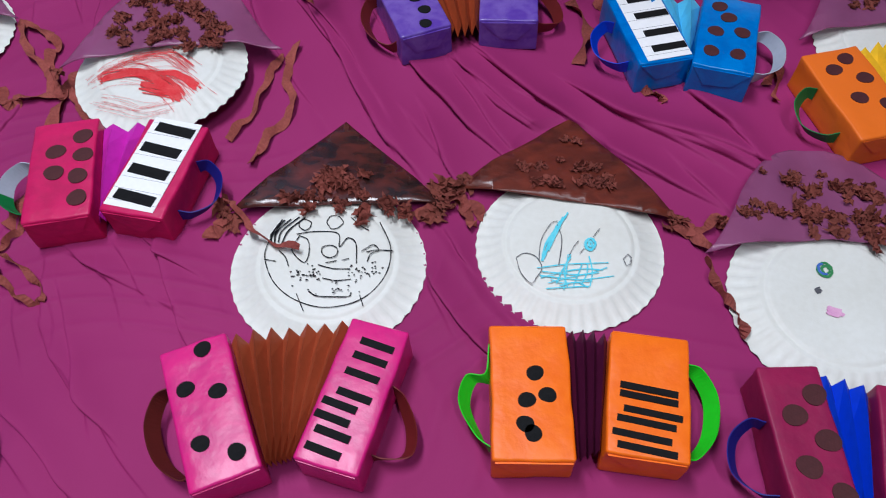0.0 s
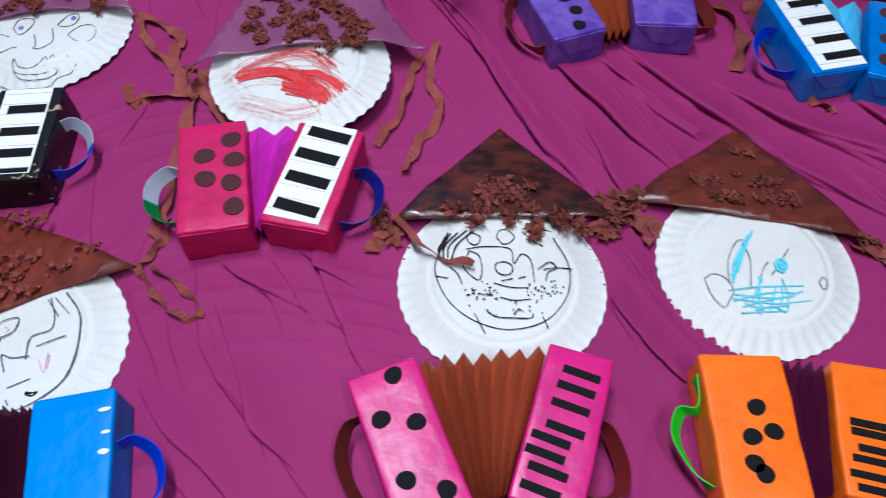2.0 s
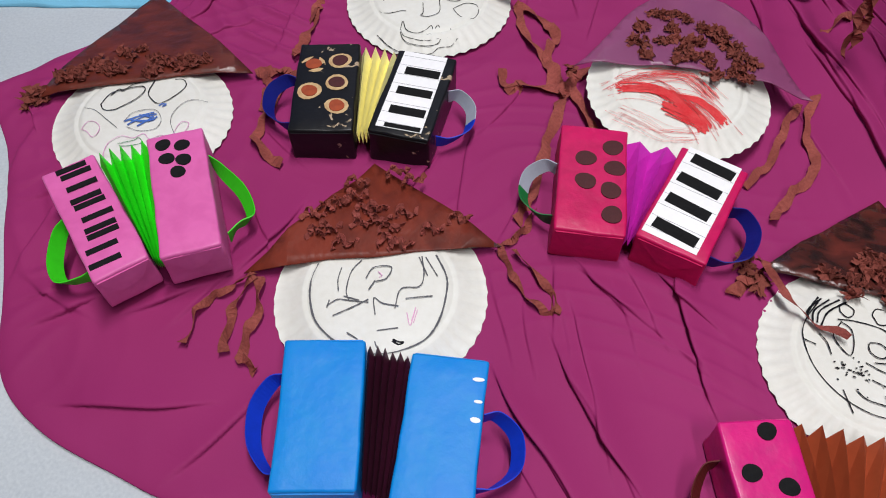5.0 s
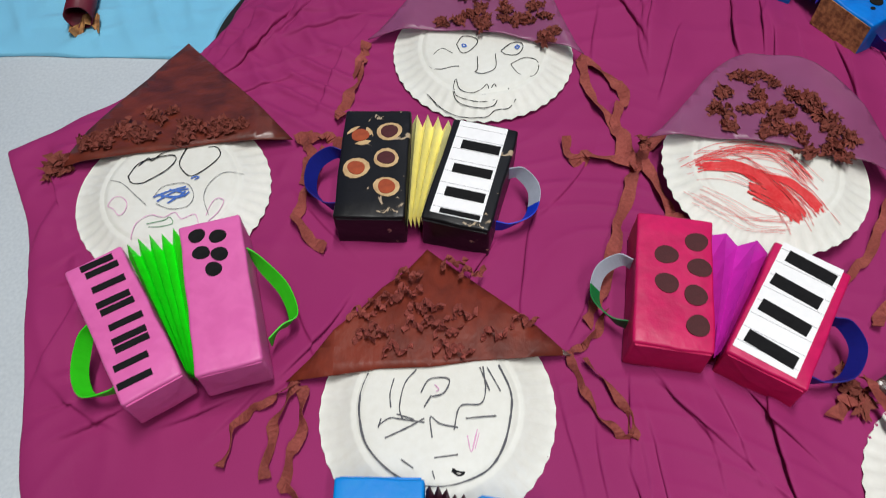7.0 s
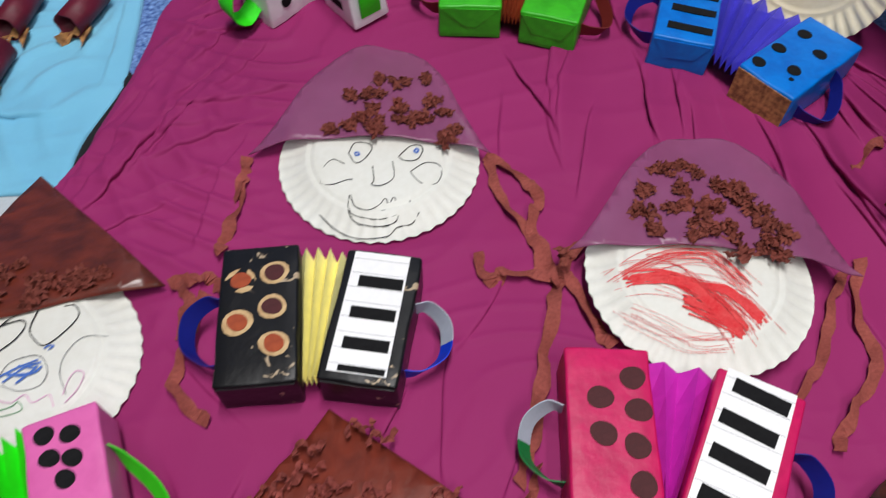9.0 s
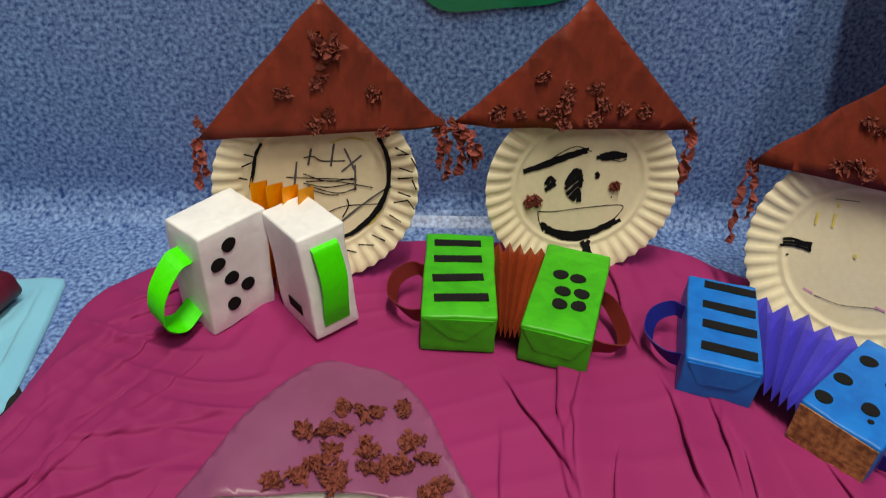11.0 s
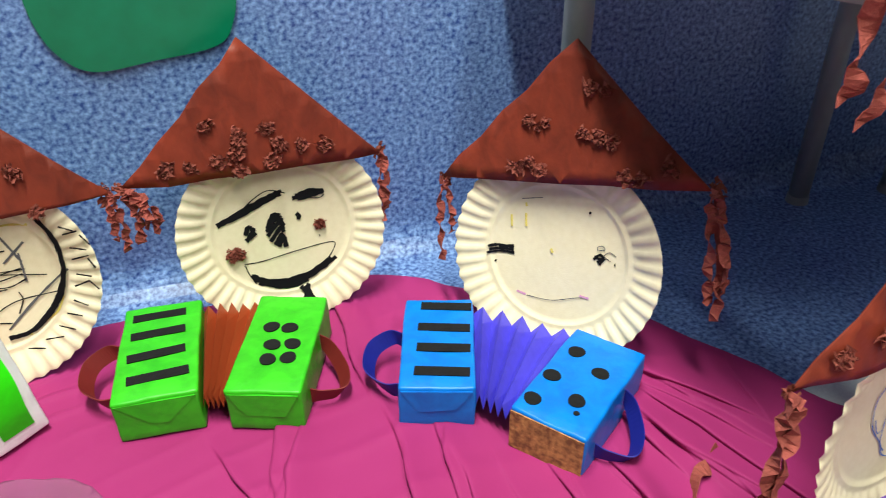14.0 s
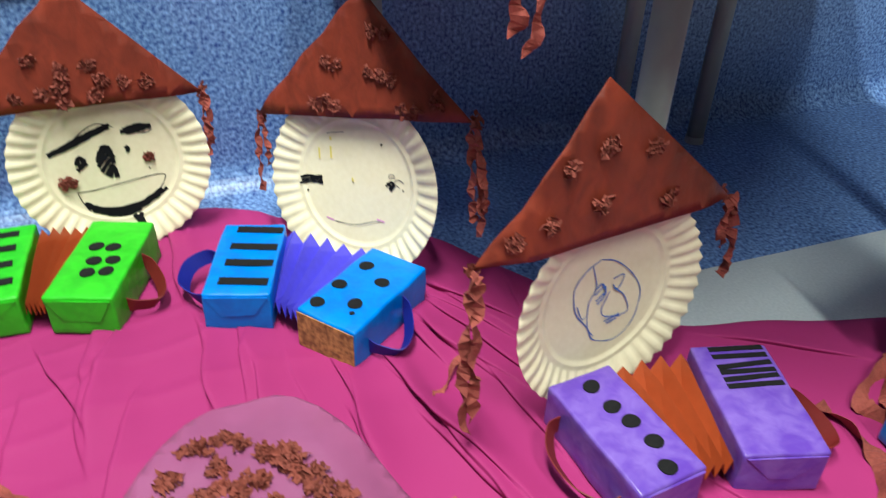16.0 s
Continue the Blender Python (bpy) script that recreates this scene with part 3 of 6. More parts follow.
def bellows(parent, a_far, a_near, b_far, b_near, pleats, mat, low=0.035, high=0.05, label="", z_far=0.0, jag=0.0):
    """Pleated paper between two cartons: a zigzag sheet. Corners are (x, y) in the thing's frame."""
    bm = bmesh.new()
    n = 2 * pleats
    rows = []
    for k in range(n + 1):
        f = k / n
        z = (high if k % 2 else low) + 0.002 * math.sin(k * 2.7)
        far, near = Vector(a_far).lerp(Vector(b_far), f), Vector(a_near).lerp(Vector(b_near), f)
        run = far - near
        far = far + run * (jag * (1 if k % 2 else -0.3) + 0.012 * math.sin(k * 5.1))
        row = []
        for s in range(5):
            q = near.lerp(far, s / 4)
            row.append(bm.verts.new((q.x, q.y, z - 0.012 * (1 - s / 4) ** 2 + z_far * (s / 4) + 0.0012 * math.sin(k * 3 + s * 1.9))))
        rows.append(row)
    for p, q in zip(rows, rows[1:]):
        for s in range(4):
            bm.faces.new((p[s], p[s + 1], q[s + 1], q[s]))
    up = bmesh.ops.extrude_face_region(bm, geom=list(bm.faces))
    bmesh.ops.translate(bm, vec=(0.0003, 0, -0.0006), verts=[g for g in up["geom"] if isinstance(g, bmesh.types.BMVert)])
    bmesh.ops.recalc_face_normals(bm, faces=bm.faces)
    return part("bellows", bm, mat, parent, label)


def accordion(label, left, right, box_mats, bellow_mat, pleats, strap_mats, strap_forms=("arc", "arc"), high=0.048, jag=0.03, trim=0.0, group="toy accordions on the cloth", base=0.006):
    """left and right: (x, y, turn, width, length) of the two cartons. Returns the thing and its cartons."""
    cx, cy = (left[0] + right[0]) / 2, (left[1] + right[1]) / 2
    ob = empty("toy_accordion", pose(cx, cy, base), label, "toy accordion", group)
    boxes = []
    for k, (x, y, turn, w, l) in enumerate((left, right)):
        name = "left_box" if k == 0 else "right_box"
        b = carton(name, ob, pose(x - cx, y - cy, 0, 0, 0, turn), w, l, box_mats[k], cx * 10 + k)
        boxes.append(b)
        if strap_mats[k]:
            strap(b, -1 if k == 0 else 1, w, STRAP_FORMS[strap_forms[k]], strap_mats[k])
    corner = []
    for b, side, (x, y, turn, w, l) in ((boxes[0], 1, left), (boxes[1], -1, right)):
        for end in (1, -1):
            e = end * (l / 2 - 0.006) if end > 0 else -(l / 2 - 0.008)
            q = pose(x - cx, y - cy, 0, 0, 0, turn) @ Vector((side * (w / 2 + 0.0005), e, 0))
            corner.append((q.x, q.y))
    bellows(ob, corner[0], corner[1], corner[2], corner[3], pleats, bellow_mat, high=high, jag=jag)
    return ob, boxes


def keyrow(xs_ys, length, width, turn=0):
    return [(x, y, length, width, turn) for x, y in xs_ys]


HOT_PINK = paint("hot_pink_paint", (214, 26, 124), (190, 30, 116), 0.34, coat=0.2)
ORANGE = paint("orange_paint", (250, 118, 4), (240, 104, 4), 0.42)
MAGENTA_DARK = paint("dark_magenta_paint", (146, 22, 74), (130, 18, 68), 0.5)
CRIMSON = paint("crimson_paint", (200, 20, 92), (176, 16, 80), 0.42)
BRIGHT_BLUE = paint("bright_blue_paint", (0, 128, 216), (10, 136, 214), 0.5, blotch=20)
CANDY_PINK = paint("candy_pink_paint", (218, 104, 172), (206, 92, 160), 0.4)
BLACK_PAINT = material("worn_black_paint", srgb(176, 156, 130), srgb(20, 20, 23), 0.35, 70, 22, 0.55, 0.25, 90, sharp=(0.61, 0.63), gloss=0.3, distort=1.2)
WHITE_PAINT = paint("white_paint", (236, 238, 242), (222, 224, 230), 0.5)
LEAF_GREEN = paint("leaf_green_paint", (62, 182, 34), (46, 152, 26), 0.42)
AZURE = paint("azure_paint", (2, 118, 212), (4, 96, 190), 0.42)
VIOLET = paint("violet_paint", (90, 58, 162), (122, 96, 182), 0.33, coat=0.25)
SKY_PAINT = paint("sky_blue_paint", (4, 122, 206), (6, 98, 184), 0.3, coat=0.25)
RUST_ORANGE = paint("patchy_orange_paint", (232, 112, 24), (196, 150, 96), 0.5, sharp=(0.2, 0.36), blotch=26)
PAPER = {}
for nm, rgb in {"rust": (164, 76, 44), "plum": (92, 20, 62), "royal": (20, 60, 205), "fuchsia": (198, 40, 176), "burgundy": (72, 18, 46),
                "lime": (58, 238, 22), "lemon": (255, 247, 170), "tangerine": (240, 96, 20), "sienna": (160, 70, 36), "indigo": (84, 76, 206),
                "navy": (22, 30, 130), "cyan": (96, 190, 230), "yellow": (244, 200, 30), "chocolate": (92, 30, 26), "silver": (178, 184, 200),
                "amber": (255, 168, 24), "grass": (58, 214, 22), "bottle": (24, 120, 60), "maroon": (110, 30, 30), "brown": (128, 52, 32)}.items():
    PAPER[nm] = material(nm + "_paper", srgb(*rgb), tuple(c * 0.86 for c in srgb(*rgb)), 0.55, 120, 12, bump=0.08, bump_scale=160)

# hot pink accordion with a wide brown fan
_, (a, b) = accordion("glossy hot pink toy accordion with a wide brown paper fan", (0.534, 0.951, 31, 0.068, 0.150), (0.670, 0.988, -8, 0.064, 0.153),
                      (HOT_PINK, HOT_PINK), PAPER["rust"], 7, (PAPER["chocolate"], PAPER["maroon"]), ("arc", "low"), 0.05, 0.035)
dots(a, [(0.0081, 0.064), (-0.0163, 0.0273), (0.0127, 0.0134), (-0.0137, -0.0326), (0.0161, -0.0528)], BLACK_CARD, 0.0088)
keys(b, [(0.0046, 0.0532, 0.036, 0.0078, -4), (0.0029, 0.0368, 0.036, 0.0078, -4), (0.0015, 0.0184, 0.036, 0.0078, -4), (0.0015, -0.0038, 0.036, 0.0078, -4), (-0.0088, -0.0164, 0.036, 0.0078, -4), (-0.0108, -0.0308, 0.036, 0.0078, -4), (-0.0048, -0.0451, 0.036, 0.0078, -4), (-0.0074, -0.0626, 0.036, 0.0078, -4)])

# orange accordion, plum bellows, green straps
_, (a, b) = accordion("orange painted toy accordion with plum bellows and green straps", (0.839, 1.016, 8, 0.078, 0.140), (0.951, 1.029, 0, 0.078, 0.128),
                      (ORANGE, ORANGE), PAPER["plum"], 4, (PAPER["grass"], PAPER["grass"]), ("kinked", "arc"), 0.05, 0.03)
dots(a, [(0.0045, 0.0175), (-0.0045, -0.0105), (0.0154, -0.0052), (-0.0069, -0.0344), (-0.0, -0.0434)], BLACK_CARD, 0.0085)
keys(b, [(0.0, 0.004, 0.055, 0.0068, -4), (0.0, -0.005, 0.055, 0.0068, -4), (0.004, -0.02, 0.055, 0.0068, -4), (-0.002, -0.03, 0.055, 0.0068, -4), (-0.006, -0.044, 0.055, 0.0068, -4), (-0.001, -0.056, 0.055, 0.0068, -4)])

# dark magenta accordion with blue bellows
_, (a, b) = accordion("dark magenta toy accordion with blue bellows and piano keys", (1.096, 1.004, 10, 0.060, 0.15), (1.196, 0.995, -4, 0.072, 0.15),
                      (MAGENTA_DARK, MAGENTA_DARK), PAPER["royal"], 3, (PAPER["navy"], PAPER["navy"]), ("loop", "arc"), 0.046, 0.02)
dots(a, [(0.018, 0.045), (-0.006, 0.025), (0.018, 0.0), (-0.006, -0.024), (0.018, -0.05), (-0.006, -0.066)], BROWN_CARD, 0.0115)
key_sheet(b, 0, 0, 0.05, 0.135, keyrow([(0.006, 0.045), (0.006, 0.02), (0.006, -0.01), (0.006, -0.04)], 0.034, 0.008))

# crimson accordion with fuchsia bellows
_, (a, b) = accordion("crimson toy accordion with fuchsia bellows and piano keys", (0.260, 1.213, 19.5, 0.078, 0.152), (0.372, 1.232, -2.5, 0.078, 0.144),
                      (CRIMSON, CRIMSON), PAPER["fuchsia"], 2, ((PAPER["silver"], PAPER["bottle"]), PAPER["navy"]), ("loop", "loop"), 0.046, 0.02)
dots(a, [(0.0221, 0.0473), (-0.0083, 0.0274), (0.025, 0.0166), (-0.0074, -0.0059), (0.0209, -0.0159), (0.0228, -0.0494)], BROWN_CARD, 0.0118)
key_sheet(b, -0.003, 0.004, 0.062, 0.138, keyrow([(0.0025, 0.0531), (-0.0009, 0.0198), (-0.0002, -0.0143), (0.0009, -0.0533)], 0.05, 0.0145, -4), -2)

# bright blue accordion, no keys
_, (a, b) = accordion("bright blue toy accordion with burgundy bellows and scuffed paint", (0.139, 0.838, 28, 0.078, 0.147), (0.246, 0.875, 20.5, 0.074, 0.146),
                      (BRIGHT_BLUE, BRIGHT_BLUE), PAPER["burgundy"], 6, (PAPER["royal"], PAPER["royal"]), ("arc", "loop"), 0.05, 0.02)
for k, (x, y, s) in enumerate(((0.029, 0.052, 0.006), (0.031, 0.03, 0.004), (0.03, 0.012, 0.005), (0.012, -0.066, 0.008), (0.024, -0.064, 0.006), (0.002, -0.068, 0.005))):
    o = part("bare_patch", disc(s, 0.0003, 0.35 + 0.1 * (k % 3), k * 1.7, 9), WHITE_CARD, b, "bare white card where paint is missing")
    o.location = (x, y, BOX_H + 0.0003)

# candy pink accordion with lime bellows
_, (a, b) = accordion("candy pink toy accordion with lime green bellows and straps", (-0.188, 0.907, 62, 0.059, 0.166), (-0.1265, 0.979, 44.5, 0.0635, 0.171),
                      (CANDY_PINK, CANDY_PINK), PAPER["lime"], 5, (PAPER["grass"], PAPER["grass"]), ("low", "drop"), 0.05, 0.05, base=0.022)
keys(a, [(0.0022, 0.0748, 0.033, 0.0072, -3), (0.0042, 0.0645, 0.033, 0.0072, -3), (0.0042, 0.0453, 0.033, 0.0072, -3), (0.002, 0.026, 0.033, 0.0072, -3), (0.0027, 0.0162, 0.033, 0.0072, -3), (0.0041, -0.0035, 0.033, 0.0072, -3), (0.0014, -0.0196, 0.033, 0.0072, -3), (0.0007, -0.0291, 0.033, 0.0072, -3), (-0.0069, -0.0467, 0.033, 0.0072, -3), (-0.0104, -0.0656, 0.033, 0.0072, -3)])
dots(b, [(-0.0144, 0.0688), (0.0062, 0.0626), (-0.0121, 0.0469), (0.0057, 0.0407), (-0.002, 0.0244)], BLACK_CARD, 0.0086)

# black accordion with lemon bellows
_, (a, b) = accordion("worn black toy accordion with lemon bellows and piano keys", (-0.085, 1.198, 27.5, 0.077, 0.152), (0.018, 1.236, 13.8, 0.076, 0.144),
                      (BLACK_PAINT, BLACK_PAINT), PAPER["lemon"], 4, (PAPER["navy"], (PAPER["silver"], PAPER["royal"])), ("loop", "loop"), 0.05, 0.03)
TAN = material("torn_tan_paper", srgb(206, 176, 132), srgb(180, 146, 104), 0.8, 120, 60)
RUSSET = material("russet_card", srgb(164, 74, 40), srgb(140, 60, 34), 0.7, 150, 30)
dots(a, [(0.0146, 0.0431), (-0.0182, 0.0365), (0.0135, 0.0043), (-0.019, -0.0104), (0.0164, -0.0356)], [BROWN_CARD, RUSSET, BROWN_CARD, RUSSET, RUSSET], 0.0098, ring=TAN)
key_sheet(b, -0.002, 0.003, 0.056, 0.132, keyrow([(0.004, 0.032), (0.003, -0.003), (0.003, -0.036)], 0.044, 0.0125) + [(0.004, -0.062, 0.044, 0.006, 0)], 0)

# leaf green accordion
_, (a, b) = accordion("leaf green toy accordion with sienna bellows and straps", (-0.083, 1.767, 19.5, 0.082, 0.153), (0.039, 1.790, 3.5, 0.077, 0.156),
                      (LEAF_GREEN, LEAF_GREEN), PAPER["sienna"], 5, (PAPER["maroon"], PAPER["maroon"]), ("loop", "low"), 0.048, 0.0)
keys(a, [(-0.003, 0.056, 0.056, 0.0125, 2), (-0.0024, 0.025, 0.056, 0.0125, 4), (-0.002, -0.010, 0.058, 0.0125, 6), (0.002, -0.045, 0.06, 0.013, 5)])
dots(b, [(-0.013, 0.021), (0.007, 0.020), (-0.0055, -0.008), (0.0155, -0.006), (-0.005, -0.031), (0.0155, -0.028)], BLACK_CARD, 0.0088)

# azure accordion with indigo bellows and a bare cardboard end
_, (a, b) = accordion("azure toy accordion with indigo bellows and a bare cardboard end", (0.206, 1.804, 5, 0.076, 0.144), (0.352, 1.758, -28.5, 0.078, 0.141),
                      (AZURE, AZURE), PAPER["indigo"], 5, (PAPER["navy"], PAPER["navy"]), ("loop", "low"), 0.05, 0.012)
keys(a, keyrow([(0.008, 0.058), (0.006, 0.021), (0.006, -0.012), (0.005, -0.048)], 0.056, 0.0128, -2))
dots(b, [(-0.021, 0.034), (-0.026, -0.011), (0.013, 0.017), (-0.0265, -0.050), (0.010, -0.030)], BLACK_CARD, 0.0088)
dots(b, [(0.017, -0.045)], BLACK_CARD, 0.003)
o = part("bare_end", slab(0.076, 0.0012, 0.047), CORK, b, "bare brown corrugated cardboard end")
o.location = (0, -0.0716, 0.002)

# violet accordion with rust bellows
_, (a, b) = accordion("glossy violet toy accordion with rust bellows and straps", (0.616, 1.573, 29, 0.074, 0.142), (0.750, 1.619, 7, 0.081, 0.144),
                      (VIOLET, VIOLET), PAPER["sienna"], 4, (PAPER["maroon"], PAPER["maroon"]), ("arc", "low"), 0.05, 0.02)
dots(a, [(0.001, 0.052), (0.003, 0.022), (0.008, 0.0), (0.012, -0.028), (0.004, -0.056)], BLACK_CARD, 0.0088)
keys(b, [(0.006, y, 0.058, 0.0065, t) for y, t in ((0.066, 2), (0.055, 2), (0.042, 6), (0.033, 2), (0.024, 5), (0.014, 3))])

# sky blue accordion with piano keys
_, (a, b) = accordion("glossy sky blue toy accordion with pale bellows and piano keys", (0.945, 1.566, 21, 0.076, 0.146), (1.050, 1.562, -8, 0.078, 0.144),
                      (SKY_PAINT, SKY_PAINT), PAPER["cyan"], 2, (PAPER["royal"], PAPER["silver"]), ("loop", "loop"), 0.046, 0.02)
key_sheet(a, 0.004, 0.0, 0.06, 0.14, keyrow([(0.006, 0.05), (0.006, 0.016), (0.006, -0.02), (0.006, -0.05)], 0.046, 0.012))
dots(b, [(-0.016, 0.05), (-0.002, 0.03), (-0.016, -0.002), (0.018, 0.004), (-0.018, -0.042), (0.016, -0.04)], BROWN_CARD, 0.0105)

# patchy orange accordion
_, (a, b) = accordion("patchy orange toy accordion with yellow bellows and green straps", (1.205, 1.475, 22, 0.08, 0.15), (1.32, 1.52, 8, 0.08, 0.15),
                      (RUST_ORANGE, RUST_ORANGE), PAPER["yellow"], 3, (PAPER["bottle"], PAPER["bottle"]), ("loop", "loop"), 0.05, 0.02)
dots(a, [(0.012, 0.055), (-0.012, 0.04), (0.018, 0.018), (-0.006, -0.012), (0.022, -0.03)], BROWN_CARD, 0.0105)

# white accordion that stands on end
ob = empty("toy_accordion", pose(-0.26, 1.67, 0.006), "white painted toy accordion standing on end with lime straps", "toy accordion", "toy accordions on the cloth")
WL = pose(-0.326 + 0.26, 1.662 - 1.67, 0, 0, 0, 71)
a = carton("left_box", ob, WL, 0.086, 0.060, WHITE_PAINT, 31, 0.130)
WR = pose(-0.223 + 0.26, 1.692 - 1.67, 0.001, 0, -7, 0) @ pose(0, 0, 0, 0, 0, -32)
b = carton("right_box", ob, WR, 0.082, 0.055, WHITE_PAINT, 37, 0.132)
for k, (x, z) in enumerate(((-0.009, 0.108), (-0.025, 0.09), (-0.011, 0.065), (0.008, 0.046), (-0.013, 0.03))):
    o = part("button", disc(0.0088, 0.0009, 0.95, k), BLACK_CARD, a)
    o.matrix_local = pose(x, -0.0302, z, 90, 0, 0)
for k, z in enumerate((0.03, 0.024)):
    o = part("key", slab(0.03, 0.007, 0.0009), BLACK_CARD, b)
    o.matrix_local = pose(0.0, -0.0277, z, 90, 0, 0)
bm = band(smooth_path([(-0.043, 0, 0.098), (-0.062, -0.004, 0.098), (-0.088, -0.01, 0.074), (-0.092, -0.012, 0.044), (-0.068, -0.006, 0.022), (-0.043, 0, 0.028)], 7),
          lambda i, n, t: Vector((0.0, 0.013, 0.004)), 0.0012)
part("strap", bm, PAPER["lime"], a)
bm = band(smooth_path([(0.0412, 0, 0.116), (0.047, 0, 0.110), (0.051, 0.001, 0.075), (0.048, -0.001, 0.04), (0.0412, 0, 0.014)], 7),
          lambda i, n, t: Vector((0, 0.0155, 0)), 0.0012)
part("strap", bm, PAPER["lime"], b)
bm = bmesh.new()
rows = []
for k in range(9):
    f = k / 8
    base = Vector((-0.322 + 0.26, 1.722 - 1.67)).lerp(Vector((-0.252 + 0.26, 1.736 - 1.67)), f)
    off = Vector((0.008, -0.030)) * (k % 2) + Vector((0.0, 0.006))
    rows.append([bm.verts.new((base.x + off.x, base.y + off.y, z)) for z in (0.004, 0.08, 0.138 + 0.012 * (k % 2))])
for p, q in zip(rows, rows[1:]):
    for s in range(2):
        bm.faces.new((p[s], p[s + 1], q[s + 1], q[s]))
part("bellows", bm, PAPER["amber"], ob)


# ---------- paper plate crafts ----------
def plate_mesh(r, seed=0, flutes=44, upside_down=False):
    bm = bmesh.new()
    turn_over = -1 if upside_down else 1
    base = 0.0136 * r / 0.115 if upside_down else 0.0
    rings = [(0.0, 0.0), (0.35, 0.0002), (0.62, 0.0), (0.655, 0.0006), (0.67, 0.0022), (0.69, 0.0028), (0.715, 0.0020), (0.74, 0.0032),
             (0.80, 0.0068), (0.86, 0.0098), (0.93, 0.0122), (0.985, 0.0136), (1.0, 0.0132)]
    spokes = flutes * 4
    loops = []
    for f, z in rings[1:]:
        flute = max(0.0, min(1.0, (f - 0.71) / 0.08))
        loop = []
        for k in range(spokes):
            a = 2 * math.pi * k / spokes
            wave = math.cos(flutes * a)
            rr = r * (f + 0.006 * flute * f * wave * (f > 0.9)) * (1 + 0.006 * math.sin(2 * a + seed))
            loop.append(bm.verts.new((rr * math.cos(a), rr * math.sin(a), base + turn_over * (z * r / 0.115 + (0.0011 if upside_down else 0.0018) * flute * wave) + 0.0012 * (1 + math.sin(3 * a + seed)) * f)))
        loops.append(loop)
    c = bm.verts.new((0, 0, base))
    for k in range(spokes):
        bm.faces.new((c, loops[0][k], loops[0][(k + 1) % spokes]))
    for p, q in zip(loops, loops[1:]):
        for k in range(spokes):
            bm.faces.new((p[k], q[k], q[(k + 1) % spokes], p[(k + 1) % spokes]))
    return bm


SCRAPS = []


def scrap_mesh(seed):
    """A crumpled scrap of tissue: a small sheet crushed by noise."""
    rng = random.Random(seed)
    bm = bmesh.new()
    n = 8
    grid = [[None] * n for _ in range(n)]
    for i in range(n):
        for j in range(n):
            x, y = (i / (n - 1) - 0.5), (j / (n - 1) - 0.5)
            p = Vector((x * 4 + seed * 3.7, y * 4, seed))
            v = Vector((x, y, 0)) * 0.85 + noise.noise_vector(p) * 0.3 + noise.noise_vector(p * 2.3) * 0.26 + Vector((rng.uniform(-0.08, 0.08), rng.uniform(-0.08, 0.08), rng.uniform(0, 0.3)))
            v.z = abs(v.z) * 0.9 + 0.02
            grid[i][j] = bm.verts.new(v)
    for i in range(n - 1):
        for j in range(n - 1):
            if rng.random() > 0.06:
                bm.faces.new((grid[i][j], grid[i + 1][j], grid[i + 1][j + 1], grid[i][j + 1]))
    me = bpy.data.meshes.new("tissue_scrap")
    bm.to_mesh(me)
    bm.free()
    me.materials.append(TISSUE)
    return me


for s in range(7):
    SCRAPS.append(scrap_mesh(s + 1))


def scraps(hat, spots, rng, z):
    """spots: (x, y, spread, count, size) clumps of tissue glued to the hat; z(x, y) is its surface."""
    for x, y, spread, count, size in spots:
        for _ in range(count):
            ob = new("tissue_scrap", rng.choice(SCRAPS))
            ob.parent = hat
            px, py = x + rng.gauss(0, spread), y + rng.gauss(0, spread * 0.7)
            s = size * rng.uniform(0.75, 1.3)
            ob.matrix_local = pose(px, py, z(px, py) + 0.0006, rng.uniform(-18, 18), rng.uniform(-18, 18), rng.uniform(0, 360)) @ Matrix.Diagonal((s * 0.85, s * rng.uniform(0.55, 0.85), s * 1.0, 1))


def stroke_mesh(strokes, width, z=0.0016, jitter=0.0006, seed=1, slope=0.042):
    """Pen lines as thin raised ribbons. strokes: lists of (x, y)."""
    rng = random.Random(seed)
    bm = bmesh.new()
    layer = 0
    for line in strokes:
        pts = smooth_path([(x + rng.uniform(-jitter, jitter), y + rng.uniform(-jitter, jitter), 0) for x, y in line], 6) if len(line) > 1 else []
        last = None
        for i, q in enumerate(pts):
            t = (pts[min(i + 1, len(pts) - 1)] - pts[max(i - 1, 0)]).normalized()
            w = width * rng.uniform(0.7, 1.2) / 2
            s = Vector((-t.y, t.x, 0)) * w
            rad = q.length / 0.115
            layer += 1
            zz = z + (max(0, rad - 0.64) * slope if rad > 0.64 else 0) + layer * 2.5e-6
            now = [bm.verts.new((q.x + s.x, q.y + s.y, zz)), bm.verts.new((q.x - s.x, q.y - s.y, zz))]
            if last:
                bm.faces.new((last[0], last[1], now[1], now[0]))
            last = now
    bmesh.ops.recalc_face_normals(bm, faces=bm.faces)
    for f in bm.faces:
        if f.normal.z < 0:
            f.normal_flip()
    return bm


def ellipse(x, y, rx, ry, start=0, end=360, n=14, turn=0):
    out = []
    for k in range(n + 1):
        a = radians(start + (end - start) * k / n)
        u, v = rx * math.cos(a), ry * math.sin(a)
        out.append((x + u * math.cos(radians(turn)) - v * math.sin(radians(turn)), y + u * math.sin(radians(turn)) + v * math.cos(radians(turn))))
    return out


